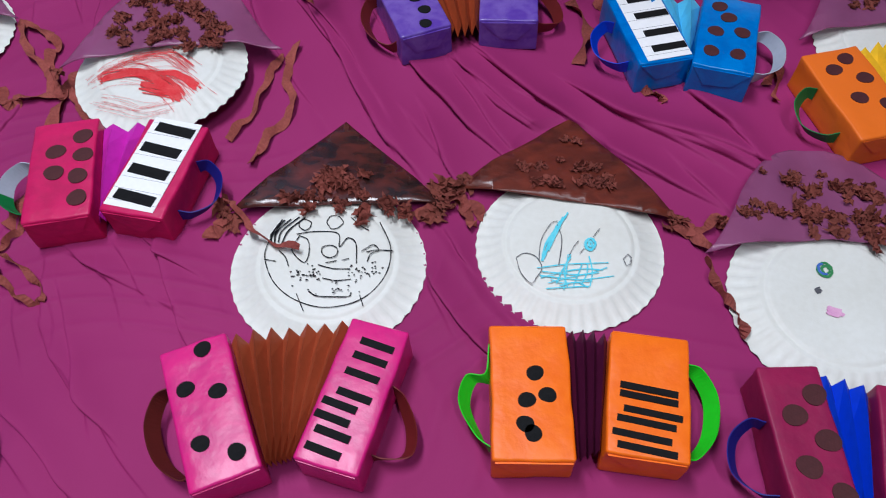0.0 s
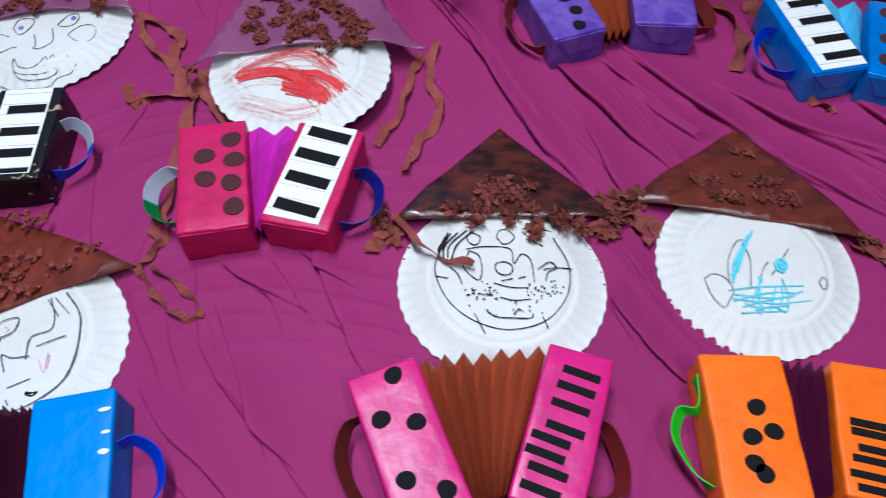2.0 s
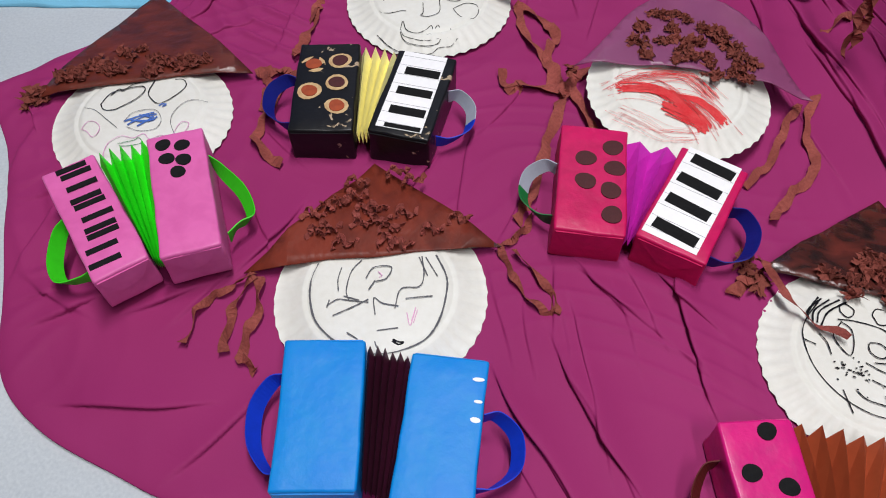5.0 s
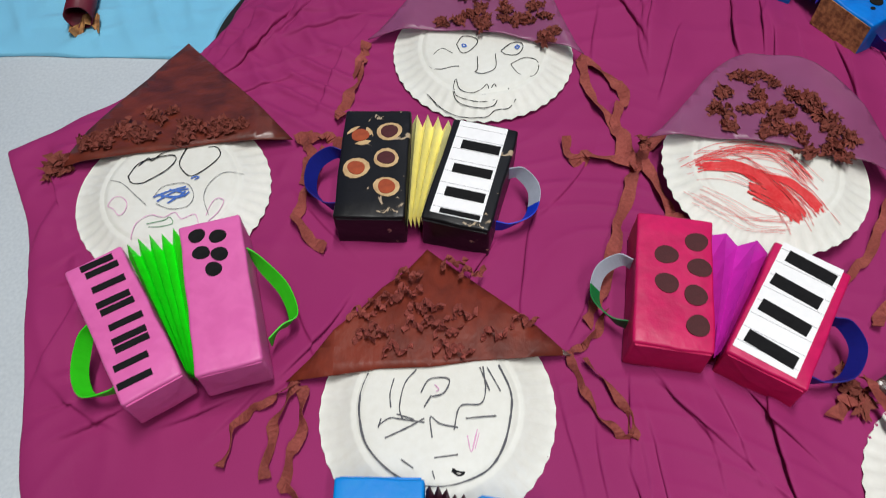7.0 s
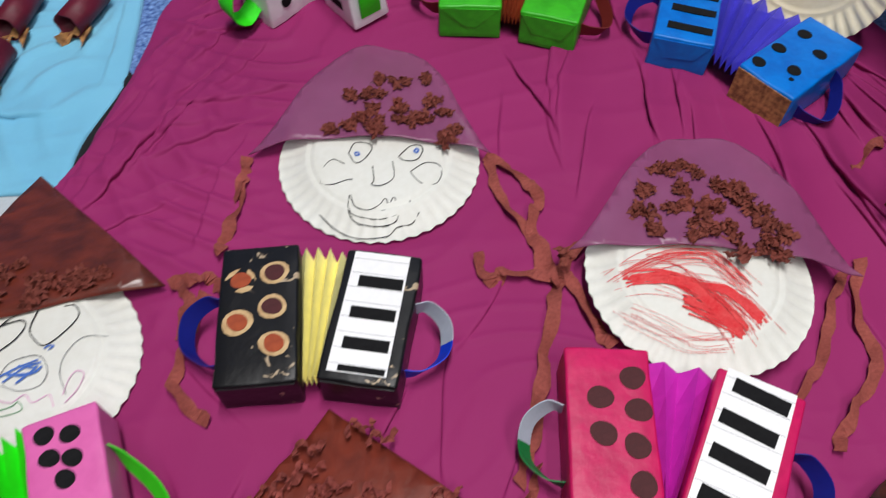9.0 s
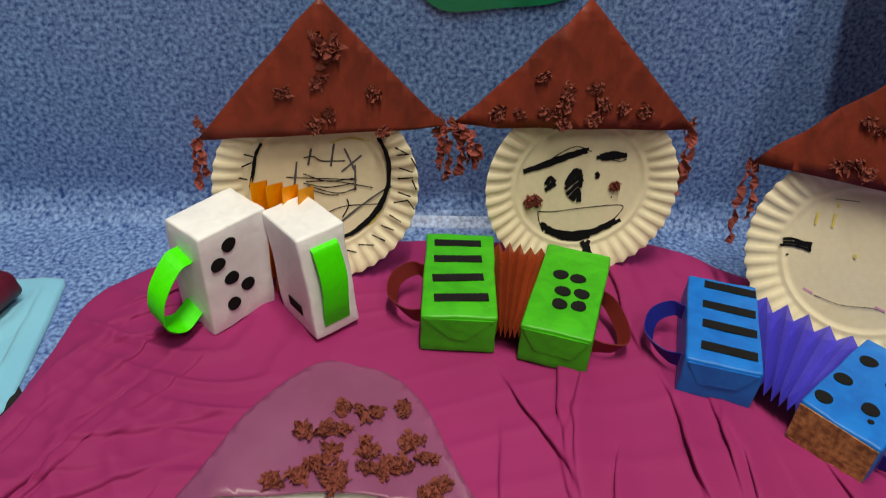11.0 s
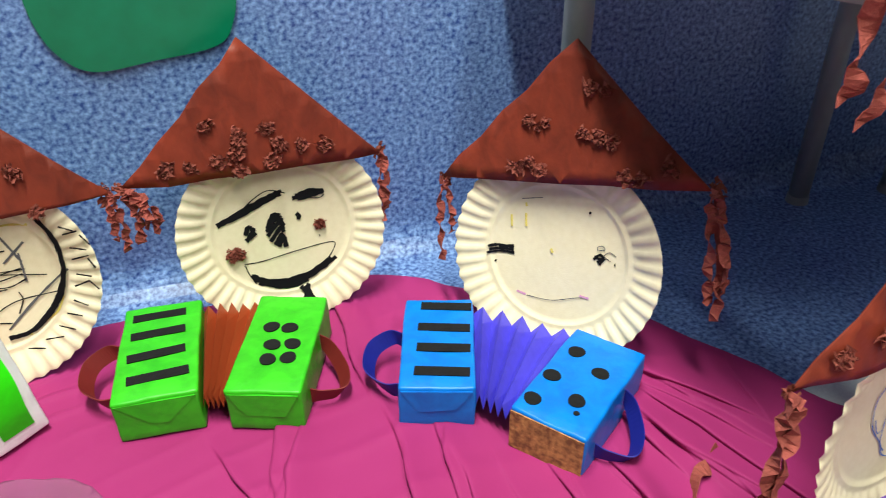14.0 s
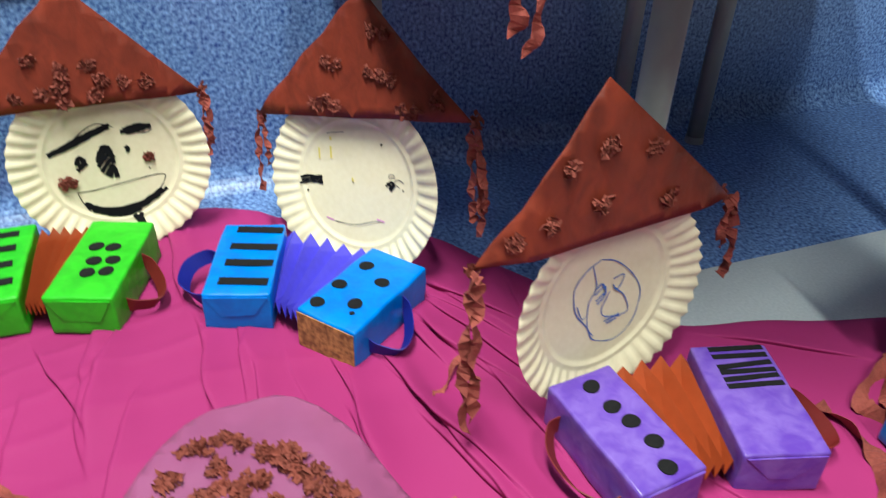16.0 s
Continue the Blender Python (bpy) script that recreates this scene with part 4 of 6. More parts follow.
def scribble(x, y, w, h, n, turn=0, seed=1):
    rng = random.Random(seed)
    out = []
    for k in range(n):
        u, v = (w if k % 2 else -w) * rng.uniform(0.5, 1), h * (2 * k / max(1, n - 1) - 1) + rng.uniform(-0.1, 0.1) * h
        out.append((x + u * math.cos(radians(turn)) - v * math.sin(radians(turn)), y + u * math.sin(radians(turn)) + v * math.cos(radians(turn))))
    return out


def streamer(parent, points, width=0.012, seed=0, curl=0.35, name="streamer", hang=False):
    """A crinkled crepe paper strip through points (x, y, z) in the parent's frame."""
    width = width * 1.12
    path = smooth_path(points, 9)
    out = []
    for i, q in enumerate(path):
        k = i * 0.9 + seed
        lift = 0.0028 * (1 + math.sin(k * 0.8)) + 0.003 * abs(math.sin(k * 0.31))
        out.append(q + (Vector((0.002 * math.sin(k), 0.002 * math.cos(1.3 * k), 0)) if hang else Vector((0.0015 * math.sin(k), 0.0015 * math.cos(k), lift))))

    def across(i, n, t):
        k = i * 0.35 + seed * 2.1
        flat = Vector((-t.y, t.x, 0)) if not hang else Vector((t.z, 0, -t.x))
        flat = flat.normalized() if flat.length > 1e-4 else Vector((1, 0, 0))
        up = t.cross(flat)
        a = curl * math.sin(k) * 2.0
        return (flat * math.cos(a) + up * math.sin(a)) * width / 2 * (0.9 + 0.12 * math.sin(i * 1.7 + seed))

    return part(name, band(out, across, 0.0005), CREPE, parent)


def tri_outline(tip, left, right, dip=0.004):
    pts = []
    for a, b in ((left, right), (right, tip), (tip, left)):
        for k in range(6):
            f = k / 6
            j = 0.0012 * math.sin(f * 17 + a[0] * 90)
            pts.append((a[0] + (b[0] - a[0]) * f + j, a[1] + (b[1] - a[1]) * f - j))
    return pts


def dome_outline(tip, left, right, arch):
    """A bonnet: rounded crown, flared corners and a lower edge that arches up over the plate."""
    tip, left, right = Vector(tip), Vector(left), Vector(right)
    mid = (left + right) / 2
    up = tip - mid
    side = (right - left) / 2
    pts = []
    for k in range(17):
        f = k / 16
        e = mid + side * (2 * f - 1) + up * arch * math.sin(math.pi * f)
        pts.append((e.x, e.y))
    crown = [(0.92, 0.07), (0.82, 0.21), (0.72, 0.38), (0.63, 0.55), (0.53, 0.70), (0.41, 0.84), (0.27, 0.94), (0.14, 0.99)]
    for s, u in crown + [(0, 1.0)] + [(-s, u) for s, u in reversed(crown)]:
        e = mid + side * s + up * u
        pts.append((e.x, e.y))
    return pts


def craft(label, m, r, plate_mat, hat_mat, tip, left, right, spots, seed, dome=0.0, world_hat=True, hat_z=0.0218, group="paper plate crafts on the cloth"):
    """A paper plate with a card hat. Hat corners are plan places on the cloth, or in the plate's own frame."""
    ob = empty("paper_plate_craft", m, label, "paper craft", group)
    lying = abs(m.to_3x3().col[2].z) > 0.9
    rng = random.Random(seed)
    plate = part("plate", plate_mesh(r, seed, 44, lying), plate_mat, ob, smooth=True)
    plate["lying"] = int(lying)
    if world_hat:
        inv = m.inverted()
        tip, left, right = [(inv @ Vector((*q, m.translation.z)))[:2] if len(q) == 2 else (inv @ Vector(q))[:2] for q in (tip, left, right)]
    outline = dome_outline(tip, left, right, dome) if dome else tri_outline(tip, left, right)
    low = (left[1] + right[1]) / 2
    flat = (0.0205 if dome else 0.0182) if lying else hat_z

    def surface(x, y):
        f = max(0.0, min(1.0, (y - r * 0.75) / max(0.02, tip[1] - r * 0.75)))
        drop = flat * (1 - 0.75 * f * f * (3 - 2 * f)) if lying else flat * (1 - 0.3 * f)
        far = max(0.0, abs(x) - r * 0.9)
        return drop - min(0.012, far * 0.25) + ((0.004 * (1 + math.sin(x * 46 + seed)) * f + 0.0024 * (1 + math.sin(abs(x) * 70 + y * 30))) if dome else 0)

    hat = part("hat", outline_slab(outline, 0.0014, surface, 0.0014, 0.011 if dome else 0.016, seed), hat_mat, ob, smooth=True)
    scraps(hat, spots, rng, surface)
    return ob, plate, hat, (tip, left, right)


def marks(plate, strokes, width, mat, seed=1, z=0.0016):
    """Each pen stroke is a part of its own; a field of many tiny dots stays one."""
    lying = plate["lying"]
    z, slope = z + (0.0136 if lying else 0), -0.036 if lying else 0.042
    if len(strokes) > 30:
        return tagged(part("pen_dots", stroke_mesh(strokes, width, z, seed=seed, slope=slope), mat, plate), kind="stuff")
    for k, line in enumerate(strokes):
        part("pen_stroke", stroke_mesh([line], width, z + 0.00006 * k, seed=seed + k, slope=slope), mat, plate)


def on_cloth(x, y, turn, z=0.006):
    return pose(x, y, z, 0, 0, turn)


def local(m, pts, z=0.008):
    inv = m.inverted()
    return [inv @ Vector((x, y, z)) for x, y in pts]


def corner_frill(ob, at, seed, n=5, size=0.02, z=0.014):
    """A bunch of crumpled crepe at a hat's corner."""
    rng = random.Random(seed)
    for k in range(n):
        o = new("crepe_knot", rng.choice(SCRAPS))
        o.parent = ob
        s = size * rng.uniform(0.8, 1.4)
        o.matrix_local = pose(at[0] + rng.gauss(0, size * 0.45), at[1] + rng.gauss(0, size * 0.4), z * rng.uniform(0.3, 0.8), rng.uniform(-40, 40), rng.uniform(-40, 40), rng.uniform(0, 360)) @ Matrix.Diagonal((s, s * 0.8, s * 0.7, 1))


# pen-drawn plate, dark glossy hat
m = on_cloth(0.595, 1.156, 9)
ob, plate, hat, cs = craft("white paper plate with black pen marks under a dark brown hat", m, 0.113, PLATE, DARK_BROWN_HAT,
                           (0.564, 1.377), (0.461, 1.208), (0.712, 1.256), [(0.005, 0.115, 0.018, 16, 0.018), (0.03, 0.09, 0.012, 6, 0.016), (-0.06, 0.085, 0.004, 2, 0.017), (-0.035, 0.09, 0.006, 3, 0.018),
                            (-0.03, 0.068, 0.004, 2, 0.02), (0.01, 0.066, 0.003, 2, 0.014), (0.045, 0.055, 0.006, 2, 0.024), (0.065, 0.072, 0.008, 5, 0.016), (0.085, 0.066, 0.008, 5, 0.018)], 3)
marks(plate, [[(0.058, 0.052), (0.072, 0.014), (0.067, -0.024), (0.043, -0.053), (0.003, -0.063), (-0.032, -0.052), (-0.057, -0.03), (-0.071, 0.0), (-0.07, 0.023), (-0.057, 0.054)], [(-0.023, 0.049), (-0.024, 0.045), (-0.027, 0.041), (-0.031, 0.041), (-0.036, 0.045), (-0.037, 0.049), (-0.037, 0.053), (-0.033, 0.056), (-0.029, 0.056), (-0.024, 0.053), (-0.023, 0.049)], [(0.009, 0.061), (0.013, 0.056), (0.015, 0.051), (0.012, 0.046), (0.008, 0.043), (0.002, 0.043), (-0.002, 0.047), (-0.004, 0.052), (-0.003, 0.057), (0.0, 0.061), (0.006, 0.062)], [(0.012, 0.011), (0.011, 0.006), (0.007, 0.003), (0.0, 0.003), (-0.005, 0.006), (-0.007, 0.011), (-0.006, 0.016), (-0.001, 0.019), (0.005, 0.019), (0.01, 0.015), (0.012, 0.011)]], 0.0013, MARKER, 5)
marks(plate, [[(-0.039, 0.035), (-0.019, 0.039), (0.01, 0.036), (0.013, 0.017), (0.022, 0.029), (0.032, 0.021), (0.034, -0.006)], [(-0.035, 0.033), (-0.042, 0.014), (-0.026, -0.004), (-0.021, 0.009), (-0.024, 0.027), (-0.035, 0.034)], [(-0.009, -0.008), (0.009, -0.013), (0.028, -0.013)], [(-0.003, -0.025), (0.013, -0.029), (0.03, -0.027)], [(-0.017, -0.042), (-0.007, -0.048), (0.012, -0.05), (0.028, -0.049), (0.031, -0.044)], [(-0.001, -0.005), (0.011, -0.002)], [(0.017, -0.002), (0.025, 0.001)], [(-0.03, -0.045), (-0.02, -0.068)], [(0.041, -0.048), (0.045, -0.062)], [(0.075, 0.011), (0.057, 0.012), (0.044, 0.01)], [(0.039, 0.01), (0.052, 0.019), (0.059, 0.011), (0.05, 0.006), (0.047, -0.004)], [(-0.072, 0.0), (-0.059, -0.002)], [(-0.056, 0.012), (-0.048, 0.004), (-0.043, -0.009)]], 0.0013, MARKER, 6)
marks(plate, [[(0.024, 0.059), (0.037, 0.046), (0.046, 0.04)], [(0.029, 0.062), (0.041, 0.048)]], 0.0013, MARKER, 7)
marks(plate, [[(-0.067, 0.025), (-0.068, 0.038), (-0.056, 0.057)], [(-0.063, 0.023), (-0.062, 0.038), (-0.048, 0.057)], [(-0.059, 0.025), (-0.056, 0.041), (-0.038, 0.06)], [(-0.054, 0.022), (-0.048, 0.041), (-0.031, 0.059)], [(-0.069, 0.03), (-0.065, 0.046), (-0.058, 0.059)]], 0.002, MARKER, 40)
rng = random.Random(8)
marks(plate, [[(x, y), (x + 0.0018, y + 0.0006)] for x, y in ((rng.gauss(cx, 0.011), rng.gauss(cy, 0.0055)) for cx, cy in [(-0.021, -0.023), (0.042, -0.018), (-0.021, -0.023), (0.042, -0.018), (0.011, -0.037)] for k in range(18))], 0.0016, MARKER, 9)
streamer(ob, local(m, [(0.456, 1.216), (0.471, 1.208), (0.511, 1.172), (0.562, 1.160)], 0.024), 0.008, 2, 0.5)
streamer(ob, local(m, [(0.47, 1.21), (0.455, 1.193), (0.447, 1.168)]), 0.016, 3)
corner_frill(ob, cs[1], 4, 4)
corner_frill(ob, cs[2], 5, 7, 0.022)
streamer(ob, local(m, [(0.683, 1.236), (0.718, 1.268), (0.742, 1.262), (0.765, 1.25)]), 0.014, 6)

# turquoise crayon plate
m = on_cloth(0.868, 1.220, 6)
ob, plate, hat, cs = craft("white paper plate with turquoise scribble under a brown triangular hat", m, 0.1095, PLATE, BROWN_HAT,
                           (0.856, 1.425), (0.722, 1.284), (0.992, 1.272), [(0.006, 0.165, 0.006, 3, 0.014), (-0.01, 0.12, 0.004, 3, 0.011), (-0.055, 0.108, 0.004, 2, 0.013), (-0.03, 0.106, 0.004, 3, 0.013),
                            (0.03, 0.108, 0.004, 3, 0.013), (0.012, 0.106, 0.005, 4, 0.014), (-0.04, 0.083, 0.007, 4, 0.015), (-0.014, 0.082, 0.006, 4, 0.016), (0.022, 0.084, 0.006, 6, 0.015),
                            (0.048, 0.082, 0.008, 4, 0.018)], 11)
marks(plate, [[(-0.039, -0.037), (-0.008, -0.031), (0.018, -0.028), (0.042, -0.027)], [(-0.035, -0.049), (-0.008, -0.04), (0.014, -0.036), (0.034, -0.037)], [(-0.036, -0.047), (0.004, -0.051), (0.023, -0.049), (0.047, -0.044)], [(-0.03, -0.064), (-0.009, -0.061), (0.019, -0.059)], [(-0.027, -0.056), (-0.002, -0.047), (0.03, -0.04)], [(-0.033, -0.042), (0.011, -0.044), (0.04, -0.033)], [(-0.01, -0.064), (-0.006, -0.04), (-0.003, -0.017)], [(-0.006, -0.06), (-0.009, -0.038), (-0.001, -0.018)], [(0.019, -0.059), (0.022, -0.039), (0.02, -0.019)], [(-0.018, -0.057), (-0.01, -0.036), (0.0, -0.021)], [(0.001, -0.059), (0.006, -0.045), (0.012, -0.029)], [(0.01, -0.058), (0.016, -0.043), (0.018, -0.028)], [(-0.015, -0.059), (0.004, -0.054), (0.016, -0.06)], [(-0.024, -0.052), (-0.008, -0.056), (0.022, -0.052)]], 0.0015, TURQUOISE, 3)
marks(plate, [[(-0.033, -0.027), (-0.029, -0.007), (-0.02, 0.012), (-0.011, 0.029)], [(-0.031, -0.024), (-0.025, -0.004), (-0.016, 0.017), (-0.007, 0.035)], [(-0.029, -0.018), (-0.022, 0.003), (-0.012, 0.022), (-0.001, 0.042)], [(-0.026, -0.013), (-0.019, 0.006), (-0.012, 0.021)]], 0.0026, TURQUOISE, 30)
marks(plate, [[(0.028, -0.002), (0.025, -0.008), (0.021, -0.01), (0.018, -0.006), (0.017, 0.0), (0.021, 0.005), (0.025, 0.005), (0.028, -0.0), (0.026, -0.006), (0.022, -0.01), (0.018, -0.007), (0.017, -0.001), (0.02, 0.005), (0.025, 0.005), (0.028, 0.001)], [(0.024, -0.002), (0.024, -0.004), (0.022, -0.005), (0.021, -0.004), (0.021, -0.002), (0.021, 0.0), (0.023, 0.001), (0.024, 0.0), (0.024, -0.002)]], 0.003, TURQUOISE, 37)
marks(plate, [[(-0.062, -0.023), (-0.052, -0.017), (-0.039, -0.022), (-0.034, -0.037), (-0.04, -0.049), (-0.046, -0.057), (-0.057, -0.043), (-0.062, -0.025)], [(-0.037, -0.028), (-0.034, 0.001), (-0.022, 0.025), (-0.013, 0.029)], [(-0.015, 0.024), (-0.01, 0.003), (-0.014, -0.033)], [(-0.002, -0.018), (0.003, -0.006), (0.009, 0.002)], [(0.01, -0.016), (0.016, -0.008)], [(0.026, 0.008), (0.035, 0.02)], [(0.067, -0.022), (0.066, -0.026), (0.064, -0.029), (0.061, -0.029), (0.06, -0.026), (0.059, -0.022), (0.06, -0.018), (0.063, -0.015), (0.065, -0.015), (0.067, -0.018), (0.067, -0.022)]], 0.0009, PENCIL, 4)
corner_frill(ob, cs[1], 6, 8, 0.024)
corner_frill(ob, cs[2], 7, 4)
streamer(ob, local(m, [(0.985, 1.276), (1.011, 1.262), (1.038, 1.283), (1.05, 1.27)]), 0.015, 3)
streamer(ob, local(m, [(0.725, 1.285), (0.742, 1.252), (0.755, 1.232)]), 0.016, 9)

# plate with felt-pen spots under a mauve bonnet
m = on_cloth(1.162, 1.188, 4)
ob, plate, hat, cs = craft("white paper plate with small felt pen spots under a mauve bonnet", m, 0.118, PLATE, MAUVE,
                           (1.150, 1.405), (1.020, 1.229), (1.32, 1.262), [(-0.02, 0.15, 0.014, 10, 0.017), (0.02, 0.158, 0.012, 5, 0.016), (0.045, 0.135, 0.012, 7, 0.02), (-0.092, 0.105, 0.008, 5, 0.016), (-0.058, 0.108, 0.006, 4, 0.015),
                            (-0.02, 0.104, 0.012, 10, 0.018), (0.03, 0.098, 0.016, 12, 0.02), (0.06, 0.092, 0.014, 8, 0.02)], 17, dome=0.10)
marks(plate, [ellipse(-0.01, 0.036, 0.008, 0.009), ellipse(-0.009, 0.036, 0.0045, 0.005)], 0.003, GREEN_PEN, 1)
marks(plate, [ellipse(-0.011, 0.037, 0.006, 0.007, 90, 300)], 0.003, BLUE_PEN, 1, 0.0019)
marks(plate, [scribble(-0.022, 0.008, 0.004, 0.003, 8, 20, 2)], 0.002, PENCIL, 2)
marks(plate, [scribble(-0.01, -0.018, 0.009, 0.004, 10, -20, 3)], 0.004, PINK_PEN, 3)
streamer(ob, local(m, [(1.024, 1.228), (1.036, 1.188), (1.054, 1.158), (1.06, 1.13)]), 0.012, 5, 0.8)
streamer(ob, local(m, [(1.03, 1.24), (1.0, 1.262), (0.975, 1.268)]), 0.014, 7)

# red scribble plate under a mauve bonnet
m = on_cloth(0.301, 1.416, 16, 0.03)
ob, plate, hat, cs = craft("white paper plate with red scribble under a mauve bonnet", m, 0.116, PLATE, MAUVE,
                           (0.266, 1.597), (0.170, 1.387), (0.456, 1.471), [(-0.035, 0.118, 0.006, 5, 0.016), (-0.009, 0.133, 0.006, 5, 0.016), (0.004, 0.121, 0.006, 5, 0.016), (0.024, 0.102, 0.006, 5, 0.016), (0.043, 0.097, 0.006, 5, 0.016), (0.049, 0.08, 0.006, 5, 0.016), (0.061, 0.07, 0.006, 5, 0.016), (0.07, 0.054, 0.006, 5, 0.016), (0.066, 0.028, 0.006, 5, 0.016), (0.077, 0.018, 0.006, 5, 0.016), (0.041, 0.014, 0.006, 5, 0.016), (0.01, 0.041, 0.006, 5, 0.016), (-0.008, 0.037, 0.006, 5, 0.016), (0.029, 0.041, 0.006, 5, 0.016), (-0.054, 0.085, 0.006, 5, 0.016), (-0.06, 0.057, 0.006, 5, 0.016), (-0.046, 0.038, 0.006, 5, 0.016), (-0.021, 0.07, 0.006, 5, 0.016), (0.004, 0.066, 0.006, 5, 0.016), (0.02, 0.07, 0.006, 5, 0.016), (0.085, 0.044, 0.006, 5, 0.016), (-0.015, 0.094, 0.006, 5, 0.016)], 23, dome=0.07)
rng = random.Random(15)


def hatched(line, count, spread, width, mat, seed, z=0.0016):
    """Crayon strokes side by side along a line."""
    rows = []
    for k in range(count):
        dx, dy = rng.gauss(0, spread), rng.gauss(0, spread)
        first = rng.choice((0, 0, 1)) if len(line) > 3 else 0
        rows.append([(x + dx + rng.gauss(0, 0.0012), y + dy + rng.gauss(0, 0.0012)) for x, y in line[first:]])
    marks(plate, rows, width, mat, seed, z)


hatched([(-0.071, -0.021), (-0.037, -0.015), (-0.012, -0.023), (0.015, -0.046), (0.032, -0.07)], 26, 0.0036, 0.0022, RED_CRAYON, 3)
hatched([(-0.006, -0.019), (0.021, -0.024), (0.039, -0.038), (0.052, -0.053)], 18, 0.003, 0.0022, RED_CRAYON, 60)
hatched([(-0.018, -0.043), (0.006, -0.053), (0.03, -0.063)], 18, 0.0045, 0.0022, RED_CRAYON, 90)
hatched([(-0.085, -0.021), (-0.037, 0.01), (0.012, 0.013), (0.042, -0.018)], 22, 0.0065, 0.0006, RED_CRAYON, 120, 0.0019)
hatched([(-0.071, -0.021), (-0.037, -0.015), (-0.012, -0.023), (0.015, -0.046), (0.032, -0.07)], 28, 0.009, 0.0005, RED_CRAYON, 160, 0.0019)
hatched([(-0.072, -0.055), (-0.041, -0.071), (-0.012, -0.084), (0.024, -0.08)], 10, 0.006, 0.0004, RED_CRAYON, 200, 0.0019)
hatched([(-0.006, -0.019), (0.021, -0.024), (0.039, -0.038), (0.052, -0.053)], 14, 0.008, 0.0006, RED_CRAYON, 240, 0.0019)
for k, (pts, w) in enumerate((([(0.459, 1.513), (0.464, 1.446), (0.487, 1.392), (0.47, 1.333), (0.46, 1.287)], 0.012), ([(0.447, 1.49), (0.439, 1.45), (0.436, 1.378), (0.419, 1.325)], 0.011),
                               ([(0.176, 1.425), (0.168, 1.384), (0.171, 1.354), (0.184, 1.273), (0.197, 1.203), (0.200, 1.15)], 0.015), ([(0.175, 1.38), (0.216, 1.336), (0.242, 1.312)], 0.013))):
    streamer(ob, local(m, pts), w, k * 3 + 1)
corner_frill(ob, cs[1], 8, 3, 0.015)

# pencil plate under a mauve bonnet
m = on_cloth(-0.078, 1.452, 20, 0.008)
ob, plate, hat, cs = craft("white paper plate with pencil lines under a mauve bonnet", m, 0.119, PLATE, MAUVE,
                           (-0.152, 1.622), (-0.222, 1.396), (0.045, 1.497), [(-0.011, 0.113, 0.006, 5, 0.0155), (0.015, 0.112, 0.006, 5, 0.0155), (0.049, 0.11, 0.006, 5, 0.0155), (-0.042, 0.08, 0.006, 5, 0.0155), (-0.021, 0.085, 0.006, 5, 0.0155), (-0.003, 0.082, 0.006, 5, 0.0155), (-0.015, 0.06, 0.006, 5, 0.0155), (-0.02, 0.045, 0.006, 5, 0.0155), (-0.001, 0.032, 0.006, 5, 0.0155), (-0.01, 0.021, 0.006, 5, 0.0155), (0.021, 0.064, 0.006, 5, 0.0155), (0.026, 0.039, 0.006, 5, 0.0155), (0.04, 0.05, 0.006, 5, 0.0155), (0.06, 0.067, 0.006, 5, 0.0155), (0.071, 0.053, 0.006, 5, 0.0155), (-0.057, 0.029, 0.006, 5, 0.0155), (-0.04, 0.033, 0.006, 5, 0.0155), (0.077, 0.015, 0.006, 5, 0.0155), (0.09, 0.026, 0.006, 5, 0.0155)], 29, dome=0.10)
marks(plate, [[(-0.035, -0.004), (-0.029, 0.013), (-0.013, 0.013), (-0.008, 0.003), (-0.017, -0.013), (-0.027, -0.017), (-0.035, -0.004)], [(0.024, -0.006), (0.036, 0.01), (0.048, 0.012), (0.051, 0.003), (0.045, -0.01), (0.031, -0.012), (0.024, -0.006)], [(-0.038, -0.02), (-0.053, -0.014), (-0.063, -0.029), (-0.062, -0.047), (-0.05, -0.051), (-0.034, -0.043), (-0.026, -0.042)], [(0.039, -0.029), (0.055, -0.015), (0.071, -0.017), (0.075, -0.03), (0.069, -0.044), (0.054, -0.046), (0.044, -0.037), (0.039, -0.029)], [(-0.005, -0.021), (-0.002, -0.042), (-0.004, -0.049), (0.008, -0.05), (0.021, -0.038), (0.018, -0.013)], [(-0.027, -0.066), (-0.027, -0.083), (-0.017, -0.097), (0.007, -0.101), (0.026, -0.095), (0.03, -0.078)]], 0.0011, MARKER, 3)
marks(plate, [[(-0.026, -0.064), (-0.02, -0.078), (-0.005, -0.083), (0.007, -0.077), (0.013, -0.068), (0.018, -0.076), (0.023, -0.066), (0.028, -0.074), (0.036, -0.066), (0.041, -0.071), (0.041, -0.081), (0.028, -0.087), (0.006, -0.093), (-0.021, -0.089), (-0.027, -0.079)], [(-0.007, -0.088), (0.001, -0.086)], [(0.009, -0.084), (0.017, -0.082)], [(-0.06, -0.086), (-0.039, -0.105), (-0.014, -0.115), (0.018, -0.112), (0.029, -0.101), (0.045, -0.095), (0.052, -0.082)]], 0.0011, MARKER, 4)
marks(plate, [[(-0.023, -0.004), (-0.023, -0.005), (-0.025, -0.006), (-0.026, -0.006), (-0.027, -0.004), (-0.027, -0.002), (-0.025, -0.001), (-0.024, -0.002), (-0.023, -0.004)], [(0.046, 0.003), (0.046, 0.001), (0.045, 0.0), (0.043, 0.001), (0.042, 0.003), (0.043, 0.005), (0.044, 0.006), (0.046, 0.005), (0.046, 0.003)]], 0.0022, BLUE_PEN, 23)
